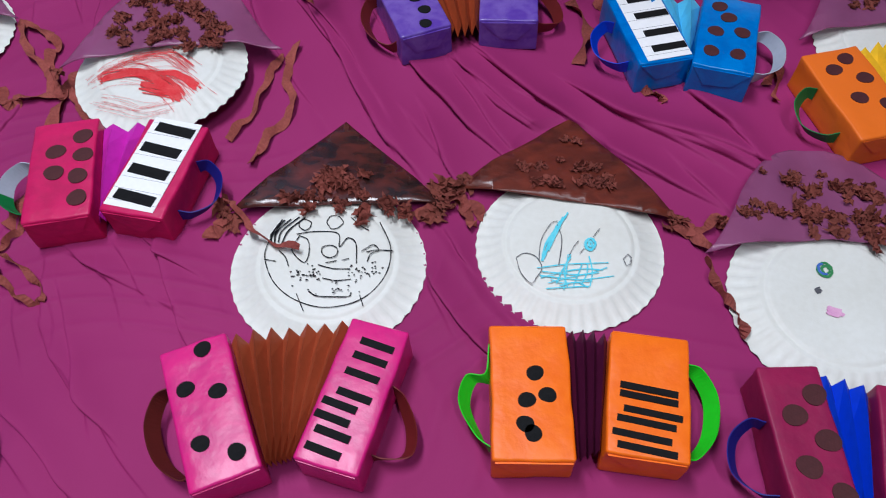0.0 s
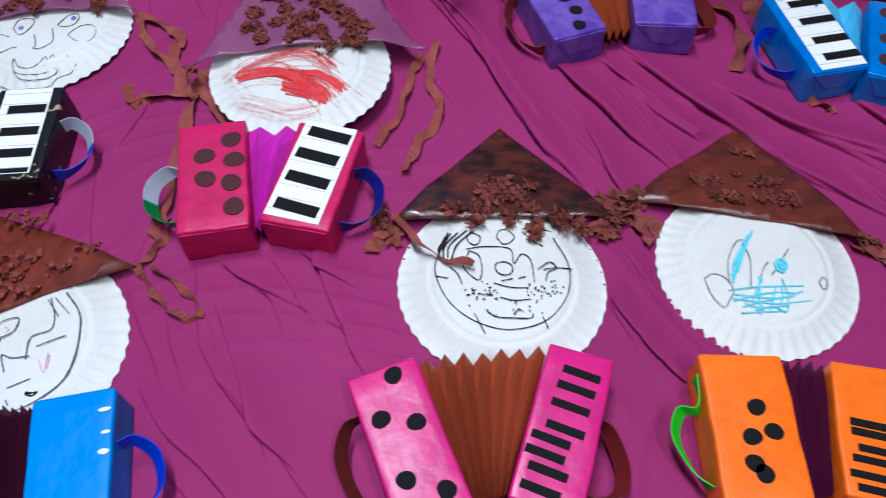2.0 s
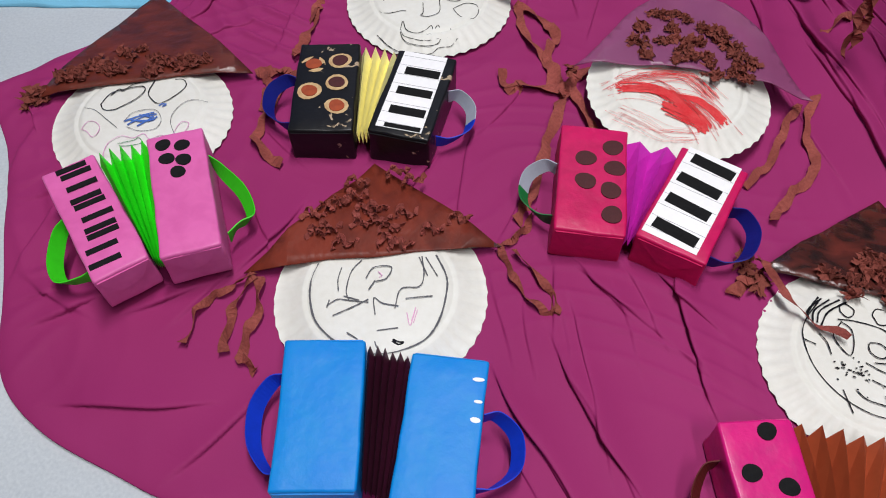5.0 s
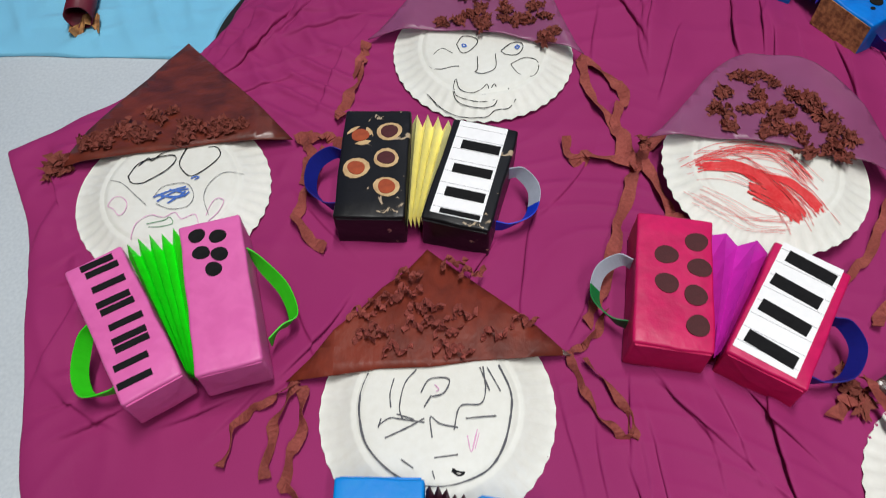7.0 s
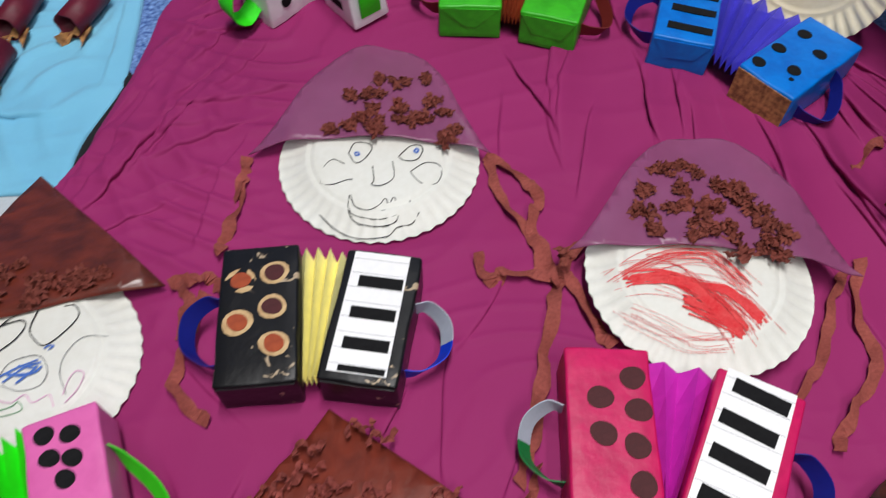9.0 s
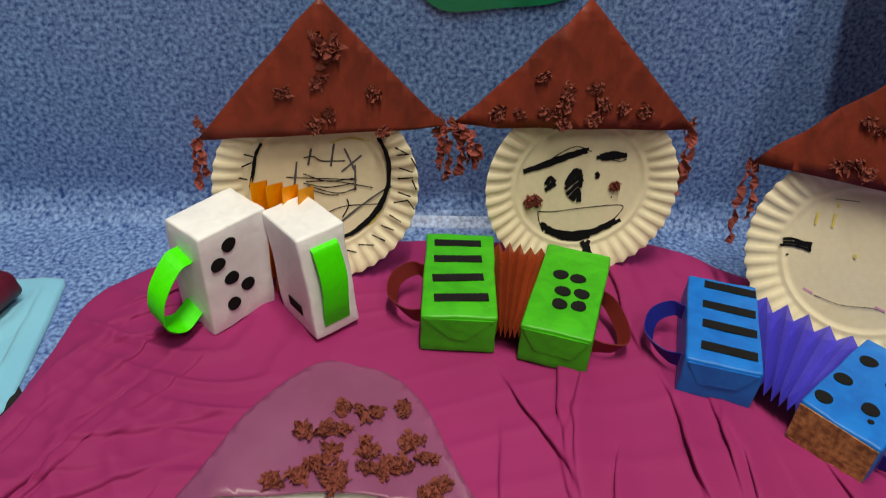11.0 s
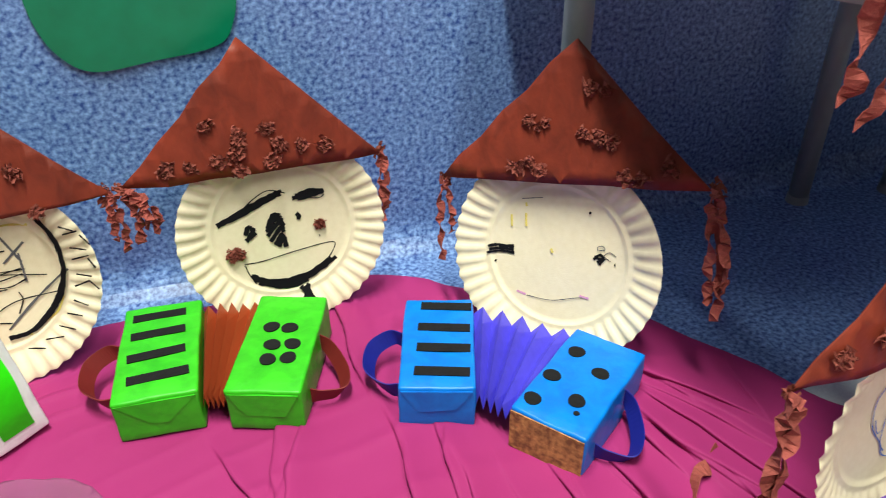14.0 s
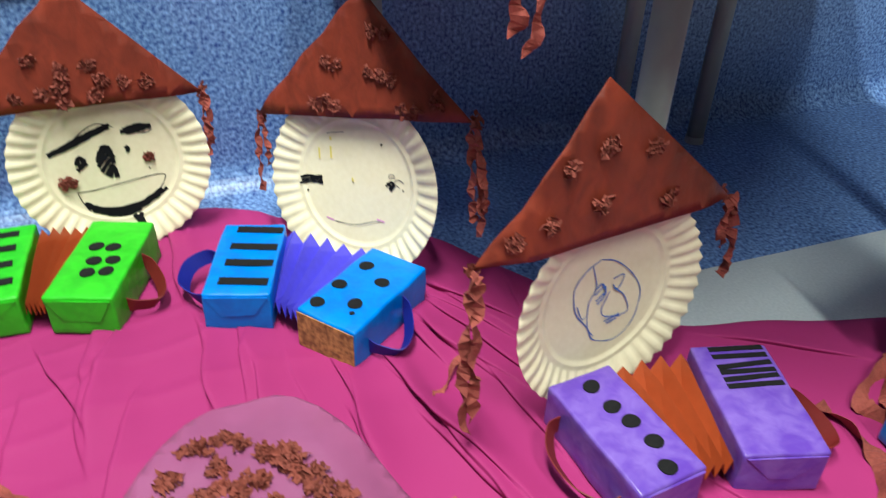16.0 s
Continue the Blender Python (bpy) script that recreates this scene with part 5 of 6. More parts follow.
for k, (pts, w) in enumerate((([(0.038, 1.502), (0.08, 1.49), (0.115, 1.465), (0.119, 1.428), (0.157, 1.379), (0.172, 1.361)], 0.014), ([(0.042, 1.496), (0.079, 1.446), (0.124, 1.413), (0.151, 1.368)], 0.012),
                               ([(0.165, 1.372), (0.116, 1.357), (0.103, 1.34), (0.077, 1.368)], 0.015), ([(-0.224, 1.395), (-0.203, 1.343), (-0.188, 1.29), (-0.184, 1.262)], 0.014),
                               ([(-0.222, 1.392), (-0.212, 1.37), (-0.205, 1.33)], 0.01))):
    streamer(ob, local(m, pts), w, k * 2.3 + 4)

# big pencil ring plate, russet hat with cut corner
m = on_cloth(0.109, 0.995, 30)
ob, plate, hat, cs = craft("white paper plate with a grey pencil ring under a russet hat", m, 0.116, PLATE, RED_BROWN_HAT,
                           (0.010, 1.150), (-0.036, 0.946), (0.200, 1.106), [], 31)
marks(plate, [[(-0.068, 0.035), (-0.075, 0.012), (-0.075, -0.011), (-0.066, -0.038), (-0.044, -0.063), (-0.018, -0.074), (0.013, -0.075), (0.044, -0.064), (0.062, -0.041), (0.071, -0.009), (0.071, 0.014), (0.061, 0.041)]], 0.0021, PENCIL, 5)
marks(plate, [[(-0.042, 0.029), (-0.046, 0.014), (-0.045, -0.001)], [(-0.02, 0.037), (-0.031, 0.023), (-0.036, -0.0), (-0.034, -0.013)], [(-0.056, -0.018), (-0.045, -0.012), (-0.034, -0.013), (-0.013, -0.016)], [(-0.05, -0.031), (-0.029, -0.021), (-0.013, -0.013)], [(-0.054, -0.012), (-0.057, -0.021)], [(-0.039, -0.008), (-0.023, -0.013)], [(-0.005, -0.032), (-0.007, -0.012), (0.003, -0.018), (0.02, -0.022)], [(0.016, -0.025), (0.022, -0.002), (0.042, 0.001), (0.047, 0.015), (0.046, 0.039)], [(0.042, 0.039), (0.051, 0.014)], [(0.05, 0.038), (0.062, 0.013)], [(0.027, -0.014), (0.044, -0.012), (0.056, -0.012)], [(-0.003, -0.051), (0.019, -0.048)], [(-0.016, 0.013), (-0.007, 0.027), (0.012, 0.026), (0.007, 0.013), (-0.005, 0.009)], [(-0.006, 0.01), (-0.013, -0.002)], [(-0.034, -0.052), (-0.023, -0.06)]], 0.0014, PENCIL, 7)
marks(plate, [[(-0.003, -0.071), (-0.005, -0.063)]], 0.0014, PENCIL, 8)
marks(plate, [[(0.013, -0.061), (0.018, -0.064), (0.024, -0.065), (0.019, -0.068), (0.013, -0.063)]], 0.0022, MARKER, 29)
marks(plate, [[(0.028, -0.03), (0.032, -0.046), (0.038, -0.024), (0.033, -0.041)], [(0.04, -0.027), (0.035, -0.043)], [(-0.002, 0.022), (0.002, 0.016), (-0.001, 0.014)]], 0.0009, PINK_PEN, 30)
for k, (x, y) in enumerate([(0.018, 0.155), (0.037, 0.142), (-0.048, 0.115), (-0.062, 0.106), (-0.03, 0.122), (-0.018, 0.101), (-0.007, 0.104), (-0.03, 0.142), (0.01, 0.075), (-0.004, 0.085), (-0.059, 0.077), (-0.07, 0.071), (0.021, 0.051), (0.057, 0.07), (0.088, 0.084), (-0.041, 0.056), (0.01, 0.056), (-0.077, 0.096), (-0.021, 0.082), (0.028, 0.094)]):
    streamer(hat, [(x - 0.012, y - 0.006, 0.016), (x - 0.004, y + 0.006, 0.02), (x + 0.005, y - 0.004, 0.02), (x + 0.016, y + 0.005, 0.016)], 0.0065, k, 1.2, "tissue_twist")
for k, (pts, w) in enumerate((([(-0.028, 0.952), (-0.041, 0.922), (-0.054, 0.89), (-0.041, 0.846)], 0.009), ([(-0.026, 0.950), (-0.022, 0.907), (0.002, 0.857)], 0.011), ([(-0.02, 0.95), (0.004, 0.913), (0.018, 0.866), (0.043, 0.857)], 0.012),
                               ([(0.196, 1.112), (0.225, 1.082), (0.261, 1.059), (0.287, 1.06), (0.265, 1.086), (0.215, 1.112)], 0.009), ([(0.2, 1.112), (0.213, 1.143), (0.21, 1.174)], 0.009))):
    streamer(ob, local(m, pts), w, k * 2.9, 0.6)
o = part("bare_corner", outline_slab([(cs[2][0] - 0.034, cs[2][1] + 0.0), (cs[2][0] + 0.001, cs[2][1]), (cs[2][0] - 0.034, cs[2][1] + 0.026)], 0.0008, lambda x, y: 0.0125), DARK_BROWN_HAT, ob, "dark unpainted corner")

# pink and blue pen plate, broad brown hat
m = on_cloth(-0.290, 1.077, 38, 0.008)
ob, plate, hat, cs = craft("white paper plate with faint pen lines under a brown triangular hat", m, 0.113, PLATE, BROWN_HAT,
                           (-0.435, 1.280), (-0.432, 1.035), (-0.211, 1.206), [(-0.07, 0.085, 0.012, 12, 0.017), (-0.035, 0.088, 0.012, 12, 0.018), (0.02, 0.082, 0.01, 8, 0.019), (0.055, 0.078, 0.008, 7, 0.019), (0.08, 0.075, 0.008, 5, 0.016),
                            (0.0, 0.11, 0.004, 3, 0.015), (0.01, 0.062, 0.004, 3, 0.02), (-0.095, 0.075, 0.01, 8, 0.016)], 37)
marks(plate, [[(-0.05, 0.023), (-0.039, 0.04), (-0.02, 0.045), (0.0, 0.047), (0.004, 0.039), (-0.006, 0.026), (-0.025, 0.014), (-0.034, 0.01), (-0.045, 0.013), (-0.05, 0.023)], [(-0.039, 0.036), (-0.028, 0.047), (-0.023, 0.042), (-0.01, 0.052), (0.011, 0.056)], [(0.017, 0.055), (0.009, 0.036), (0.012, 0.023), (0.024, 0.011), (0.044, 0.022), (0.057, 0.037), (0.053, 0.049), (0.043, 0.052)]], 0.0014, MARKER, 5)
marks(plate, [[(-0.019, -0.013), (-0.001, -0.007), (0.018, -0.003)], [(-0.015, -0.019), (0.005, -0.009), (0.021, -0.007)], [(-0.011, -0.013), (0.013, -0.016), (0.021, -0.012)], [(-0.003, -0.024), (0.011, -0.015), (0.017, -0.01)], [(-0.014, -0.01), (0.004, -0.017), (0.018, -0.016)], [(-0.001, -0.005), (0.016, -0.013)]], 0.0024, BLUE_PEN, 8)
marks(plate, [[(0.023, 0.007), (0.027, 0.01), (0.032, 0.008), (0.027, 0.005)]], 0.0018, BLUE_PEN, 18)
marks(plate, [[(-0.071, -0.017), (-0.065, -0.006), (-0.056, -0.006), (-0.049, -0.016), (-0.051, -0.028), (-0.057, -0.032), (-0.064, -0.022), (-0.071, -0.017)], [(-0.042, -0.066), (-0.037, -0.046), (-0.022, -0.037), (-0.006, -0.043), (0.006, -0.038), (0.014, -0.048), (0.028, -0.045), (0.033, -0.058)], [(0.041, -0.049), (0.047, -0.033), (0.054, -0.026), (0.06, -0.031), (0.054, -0.046), (0.043, -0.057)]], 0.001, PINK_PEN, 6)
marks(plate, [[(-0.02, -0.013), (-0.008, 0.001), (0.018, 0.001), (0.026, -0.017), (0.019, -0.032), (-0.0, -0.033), (-0.017, -0.022)], [(-0.07, 0.02), (-0.057, 0.014), (-0.04, -0.006), (-0.027, -0.022)], [(0.084, 0.006), (0.06, 0.01), (0.044, -0.004), (0.038, -0.023), (0.044, -0.049)]], 0.0007, PENCIL, 26)
marks(plate, [[(-0.025, -0.049), (-0.006, -0.047), (0.0, -0.044), (0.004, -0.053), (-0.009, -0.055), (-0.023, -0.053)]], 0.0009, GREEN_PEN, 16)
corner_frill(ob, cs[1], 9, 8, 0.021)
streamer(ob, local(m, [(-0.21, 1.21), (-0.19, 1.226), (-0.175, 1.231), (-0.15, 1.225)]), 0.015, 3)
streamer(ob, local(m, [(-0.205, 1.215), (-0.18, 1.20), (-0.165, 1.16)]), 0.012, 6)
streamer(ob, local(m, [(-0.17, 1.215), (-0.156, 1.159), (-0.14, 1.113), (-0.09, 1.094)]), 0.013, 8)

# far plate with orange scribble, behind the patchy orange accordion
m = on_cloth(1.30, 1.62, 10)
ob, plate, hat, cs = craft("white paper plate with orange scribble under a mauve bonnet", m, 0.115, PLATE, MAUVE,
                           (1.28, 1.80), (1.16, 1.61), (1.44, 1.65), [(-0.02, 0.10, 0.03, 14, 0.017), (0.03, 0.09, 0.02, 10, 0.017), (-0.05, 0.085, 0.012, 5, 0.016)], 41, dome=0.12)
marks(plate, [scribble(-0.01, -0.02, 0.03, 0.02, 20, 60, 3)], 0.0025, PAPER["tangerine"], 3)


# ---------- plates that stand at the wall ----------
def standing(x, y, z, turn, lean, roll=0.0):
    return pose(x, y, z, 0, 0, turn) @ pose(0, 0, 0, 90 - lean, 0, 0) @ pose(0, 0, 0, 0, 0, roll)


def hanging(ob, at, lengths, seed, width=0.009):
    for k, (dx, drop) in enumerate(lengths):
        pts = [(at[0] + dx * 0.2 + 0.002 * k, at[1], 0.012 + 0.003 * k), (at[0] + dx * 0.7, at[1] - drop * 0.35, 0.014 + 0.003 * k), (at[0] + dx, at[1] - drop * 0.7, 0.012 + 0.004 * k), (at[0] + dx * 0.8, at[1] - drop, 0.012)]
        streamer(ob, pts, width, seed + k * 1.7, 0.7, "streamer", True)
    corner_frill(ob, at, seed, 2, 0.012)


GROUP_W = "paper plate crafts standing at the wall"

m = standing(-0.268, 1.778, 0.121, 26, 9)
ob, plate, hat, cs = craft("cream paper plate with black and yellow lines under a russet hat", m, 0.118, CREAM_PLATE, RED_BROWN_HAT,
                           (0.012, 0.214), (-0.128, 0.062), (0.147, 0.076), [(0.021, 0.16, 0.004, 5, 0.026), (0.009, 0.173, 0.004, 2, 0.016), (0.011, 0.128, 0.003, 3, 0.015), (-0.03, 0.116, 0.003, 3, 0.015), (0.066, 0.115, 0.003, 3, 0.015), (0.016, 0.093, 0.003, 3, 0.015), (0.006, 0.078, 0.003, 3, 0.015), (0.079, 0.074, 0.003, 3, 0.015)], 43, world_hat=False, group=GROUP_W)
marks(plate, [[(0.071, 0.061), (0.081, 0.035), (0.081, 0.001), (0.071, -0.026), (0.053, -0.048), (0.032, -0.063), (0.011, -0.066)], [(0.072, 0.061), (0.083, 0.034), (0.083, 0.001), (0.073, -0.028), (0.055, -0.05), (0.034, -0.065), (0.011, -0.068)], [(-0.059, 0.054), (-0.067, 0.04), (-0.072, 0.017), (-0.076, 0.0)]], 0.004, MARKER, 5, 0.004)
marks(plate, [[(-0.014, 0.034), (-0.003, 0.036), (0.008, 0.03), (0.033, 0.03)], [(-0.035, 0.011), (0.006, 0.009), (0.046, 0.007)], [(-0.015, 0.014), (0.012, 0.005), (0.043, 0.009)], [(-0.013, 0.005), (0.018, 0.005), (0.048, -0.0), (0.064, -0.003)], [(-0.016, 0.003), (0.011, -0.002), (0.042, 0.002)], [(-0.012, -0.0), (0.022, -0.01), (0.045, -0.004)], [(-0.014, -0.003), (0.01, -0.011), (0.025, -0.012)], [(-0.004, -0.044), (0.027, -0.028), (0.071, -0.024)], [(0.028, -0.042), (0.035, -0.027), (0.034, -0.017)], [(0.002, -0.047), (0.018, -0.051)]], 0.0014, MARKER, 6)
marks(plate, [[(-0.005, 0.046), (-0.009, 0.025)], [(0.021, 0.051), (0.016, 0.024)], [(0.033, 0.046), (0.045, 0.016)], [(0.052, 0.037), (0.028, 0.017)], [(-0.022, 0.03), (-0.026, -0.001)], [(0.045, 0.026), (0.044, -0.007)], [(0.014, -0.058), (0.049, -0.028), (0.086, -0.0)]], 0.0026, PENCIL, 26)
marks(plate, [[(0.017, 0.051), (0.036, 0.057), (0.061, 0.055)], [(0.013, -0.067), (0.022, -0.068), (0.033, -0.068)], [(0.042, -0.06), (0.063, -0.047), (0.074, -0.03)]], 0.0022, YELLOW_PEN, 36)
marks(plate, [[(0.09, 0.051), (0.103, 0.045)], [(0.092, 0.041), (0.107, 0.044)], [(0.094, 0.026), (0.11, 0.022)], [(0.093, 0.011), (0.111, 0.015)], [(0.093, -0.005), (0.108, -0.009)], [(0.089, -0.02), (0.106, -0.014)], [(0.083, -0.035), (0.097, -0.042)], [(0.074, -0.049), (0.089, -0.053)], [(0.062, -0.061), (0.078, -0.068)], [(0.046, -0.075), (0.064, -0.073)], [(0.027, -0.081), (0.044, -0.084)], [(0.108, 0.04), (0.115, 0.028)], [(0.109, 0.013), (0.114, 0.001)], [(0.105, -0.014), (0.112, -0.024)], [(-0.079, 0.042), (-0.069, 0.037)], [(-0.083, 0.027), (-0.072, 0.031)], [(-0.087, 0.014), (-0.078, 0.01)]], 0.0018, MARKER, 50, 0.0042)
hanging(ob, cs[1], [(-0.004, 0.06), (0.006, 0.045)], 3)
hanging(ob, cs[2], [(-0.006, 0.055), (0.004, 0.065)], 5)

m = standing(0.014, 1.916, 0.117, 26, 8)
ob, plate, hat, cs = craft("cream paper plate with bold black marks under a russet hat", m, 0.117, CREAM_PLATE, RED_BROWN_HAT,
                           (-0.015, 0.22), (-0.157, 0.081), (0.122, 0.076), [(-0.063, 0.137, 0.003, 4, 0.015), (-0.033, 0.123, 0.003, 4, 0.015), (-0.035, 0.105, 0.003, 4, 0.015), (-0.003, 0.126, 0.003, 4, 0.015), (0.009, 0.106, 0.003, 4, 0.015), (0.033, 0.104, 0.003, 4, 0.015), (0.059, 0.099, 0.003, 4, 0.015), (-0.11, 0.097, 0.003, 4, 0.015), (-0.087, 0.096, 0.003, 4, 0.015), (-0.055, 0.097, 0.003, 4, 0.015), (0.0, 0.09, 0.003, 4, 0.015), (-0.037, 0.086, 0.003, 4, 0.015)], 47, world_hat=False, group=GROUP_W)
marks(plate, [[(-0.071, 0.018), (-0.045, 0.029), (-0.016, 0.04), (0.006, 0.047)], [(-0.069, 0.019), (-0.042, 0.027), (-0.013, 0.038), (0.004, 0.044)], [(-0.062, 0.022), (-0.036, 0.034), (-0.007, 0.042)], [(-0.052, 0.024), (-0.023, 0.035), (-0.002, 0.042)], [(0.02, 0.038), (0.036, 0.041), (0.052, 0.039)], [(0.016, 0.036), (0.033, 0.037), (0.049, 0.038)], [(0.022, 0.034), (0.039, 0.036), (0.053, 0.039)], [(-0.042, 0.001), (-0.038, 0.011), (-0.033, 0.007)], [(-0.04, -0.005), (-0.034, 0.004), (-0.031, 0.009)], [(-0.042, -0.006), (-0.035, -0.001), (-0.03, 0.003)], [(-0.017, 0.005), (-0.009, 0.02), (-0.001, 0.018)], [(-0.018, 0.001), (-0.007, 0.014), (0.002, 0.011)], [(-0.018, -0.005), (-0.004, 0.01), (0.002, 0.004)], [(-0.015, -0.012), (-0.002, 0.003), (0.001, -0.003)]], 0.0056, MARKER, 5)
marks(plate, [[(-0.011, -0.018), (-0.002, -0.006), (0.001, -0.016)], [(-0.007, -0.02), (-0.0, -0.01), (0.001, -0.022)], [(-0.014, -0.001), (-0.006, 0.019), (0.001, 0.015)], [(0.018, 0.017), (0.021, 0.013), (0.02, 0.009)], [(-0.044, -0.05), (-0.027, -0.06), (-0.003, -0.065), (0.024, -0.06), (0.051, -0.047)], [(-0.042, -0.056), (-0.02, -0.065), (0.004, -0.068), (0.031, -0.059), (0.053, -0.05)], [(-0.037, -0.061), (-0.013, -0.07), (0.014, -0.069), (0.041, -0.057), (0.057, -0.047)], [(-0.02, -0.07), (0.0, -0.074), (0.021, -0.069)], [(0.011, -0.076), (0.015, -0.084), (0.018, -0.092)], [(0.016, -0.075), (0.019, -0.083), (0.022, -0.093)], [(0.02, -0.074), (0.015, -0.086), (0.013, -0.092)]], 0.0056, MARKER, 6)
marks(plate, [[(-0.049, -0.035), (-0.028, -0.035), (0.012, -0.03), (0.055, -0.027), (0.055, -0.038), (0.041, -0.054)], [(-0.049, -0.035), (-0.046, -0.048), (-0.04, -0.062)], [(-0.045, 0.029), (-0.029, 0.042), (-0.01, 0.05), (0.009, 0.044)], [(0.029, 0.035), (0.046, 0.031), (0.053, 0.034)], [(0.041, -0.015), (0.042, -0.017)]], 0.0012, MARKER, 36)
rng = random.Random(3)
scraps(plate, [(-0.058, -0.02, 0.004, 8, 0.013), (0.045, 0.002, 0.003, 7, 0.011)], rng, lambda x, y: 0.002)
hanging(ob, cs[1], [(0.01, 0.06), (0.03, 0.05), (0.02, 0.045)], 7, 0.011)
hanging(ob, cs[2], [(-0.004, 0.085), (0.002, 0.07)], 9)

m = standing(0.328, 1.892, 0.114, -25, 14, 10)
ob, plate, hat, cs = craft("cream paper plate with a few small marks under a russet hat", m, 0.118, CREAM_PLATE, RED_BROWN_HAT,
                           (0.026, 0.229), (-0.133, 0.083), (0.159, 0.085), [(-0.024, 0.148, 0.003, 3, 0.015), (-0.008, 0.146, 0.003, 3, 0.015), (0.037, 0.135, 0.003, 3, 0.015), (0.051, 0.132, 0.003, 3, 0.015), (0.064, 0.13, 0.003, 3, 0.015), (-0.035, 0.1, 0.003, 3, 0.015), (-0.021, 0.105, 0.003, 3, 0.015), (-0.012, 0.095, 0.003, 3, 0.015), (0.079, 0.096, 0.003, 3, 0.015), (0.096, 0.095, 0.003, 3, 0.015), (0.119, 0.103, 0.003, 3, 0.015), (0.042, 0.18, 0.003, 3, 0.015), (0.057, 0.177, 0.003, 3, 0.015)], 53, world_hat=False, group=GROUP_W)
marks(plate, [[(-0.082, 0.003), (-0.069, 0.005), (-0.051, 0.003)], [(-0.081, -0.001), (-0.065, 0.002), (-0.05, 0.001)], [(-0.083, -0.004), (-0.066, -0.001), (-0.05, -0.002)], [(-0.069, 0.003), (-0.05, 0.006)], [(0.042, 0.001), (0.05, 0.006), (0.055, 0.001)], [(0.046, -0.002), (0.052, 0.002), (0.048, -0.005)], [(0.043, 0.004), (0.053, -0.0)], [(-0.074, -0.013), (-0.073, -0.014)], [(0.065, -0.003), (0.066, -0.003)], [(0.037, 0.051), (0.039, 0.05)]], 0.0032, MARKER, 5)
marks(plate, [[(0.047, -0.001), (0.058, 0.01), (0.066, 0.006)], [(0.052, 0.006), (0.061, 0.0)], [(0.054, 0.014), (0.053, 0.012), (0.051, 0.011), (0.048, 0.011), (0.046, 0.012), (0.046, 0.013), (0.047, 0.014), (0.048, 0.016), (0.051, 0.016), (0.053, 0.015), (0.054, 0.014)], [(-0.035, -0.05), (-0.007, -0.052), (0.021, -0.046), (0.031, -0.044)], [(-0.04, 0.061), (-0.016, 0.064)]], 0.0009, PENCIL, 25)
marks(plate, [[(-0.048, -0.047), (-0.037, -0.05)], [(0.027, -0.043), (0.037, -0.045)]], 0.0024, PINK_PEN, 35)
marks(plate, [[(-0.053, 0.042), (-0.053, 0.029)], [(-0.035, 0.045), (-0.035, 0.03)], [(-0.006, 0.007), (-0.004, 0.003)], [(-0.035, 0.057), (-0.034, 0.052)]], 0.0028, YELLOW_PEN, 38)
hanging(ob, cs[1], [(-0.006, 0.1), (0.012, 0.065)], 11)
hanging(ob, cs[2], [(0.014, 0.13), (0.004, 0.115), (0.02, 0.10)], 13, 0.011)

m = standing(0.603, 1.681, 0.121, 33.5, 5)
ob, plate, hat, cs = craft("cream paper plate with a blue pen drawing under a russet hat", m, 0.116, CREAM_PLATE, RED_BROWN_HAT,
                           (-0.035, 0.232), (-0.161, 0.089), (0.143, 0.078), [(-0.033, 0.173, 0.003, 4, 0.015), (0.021, 0.161, 0.003, 4, 0.015), (-0.071, 0.163, 0.003, 4, 0.015), (0.045, 0.109, 0.003, 4, 0.015), (-0.037, 0.12, 0.003, 4, 0.015), (-0.092, 0.117, 0.003, 4, 0.015), (-0.124, 0.11, 0.003, 4, 0.015)], 59, world_hat=False, group=GROUP_W)
marks(plate, [[(-0.011, 0.047), (-0.027, 0.04), (-0.04, 0.025), (-0.041, 0.006), (-0.036, -0.009), (-0.02, -0.03), (-0.011, -0.047), (0.017, -0.058), (0.039, -0.045), (0.047, -0.019), (0.045, -0.001), (0.029, 0.021), (0.008, 0.04), (-0.011, 0.047)], [(-0.02, 0.041), (-0.014, 0.016), (-0.022, -0.001), (-0.02, -0.029), (-0.013, -0.042)], [(0.007, 0.019), (0.022, 0.02), (0.016, 0.005), (0.008, 0.012)], [(0.005, 0.006), (-0.004, -0.011), (0.001, -0.023), (0.025, -0.029), (0.033, -0.025), (0.025, -0.005), (0.009, 0.008)], [(-0.036, 0.001), (-0.029, -0.015), (-0.023, -0.014)]], 0.0013, BLUE_PEN, 4)
marks(plate, [[(-0.015, 0.013), (-0.006, 0.017), (-0.001, 0.01)], [(-0.015, 0.007), (-0.003, 0.014), (-0.001, 0.005)], [(-0.013, -0.0), (-0.001, 0.006), (-0.003, 0.0)], [(-0.011, -0.005), (-0.003, 0.002)], [(0.001, -0.029), (0.013, -0.028), (0.023, -0.03)], [(0.004, -0.033), (0.017, -0.031)], [(0.007, -0.029), (0.021, -0.027)]], 0.002, BLUE_PEN, 24)
hanging(ob, cs[1], [(-0.012, 0.175), (-0.004, 0.16)], 15, 0.013)
hanging(ob, cs[2], [(0.004, 0.06), (0.016, 0.10), (-0.01, 0.045)], 17, 0.011)


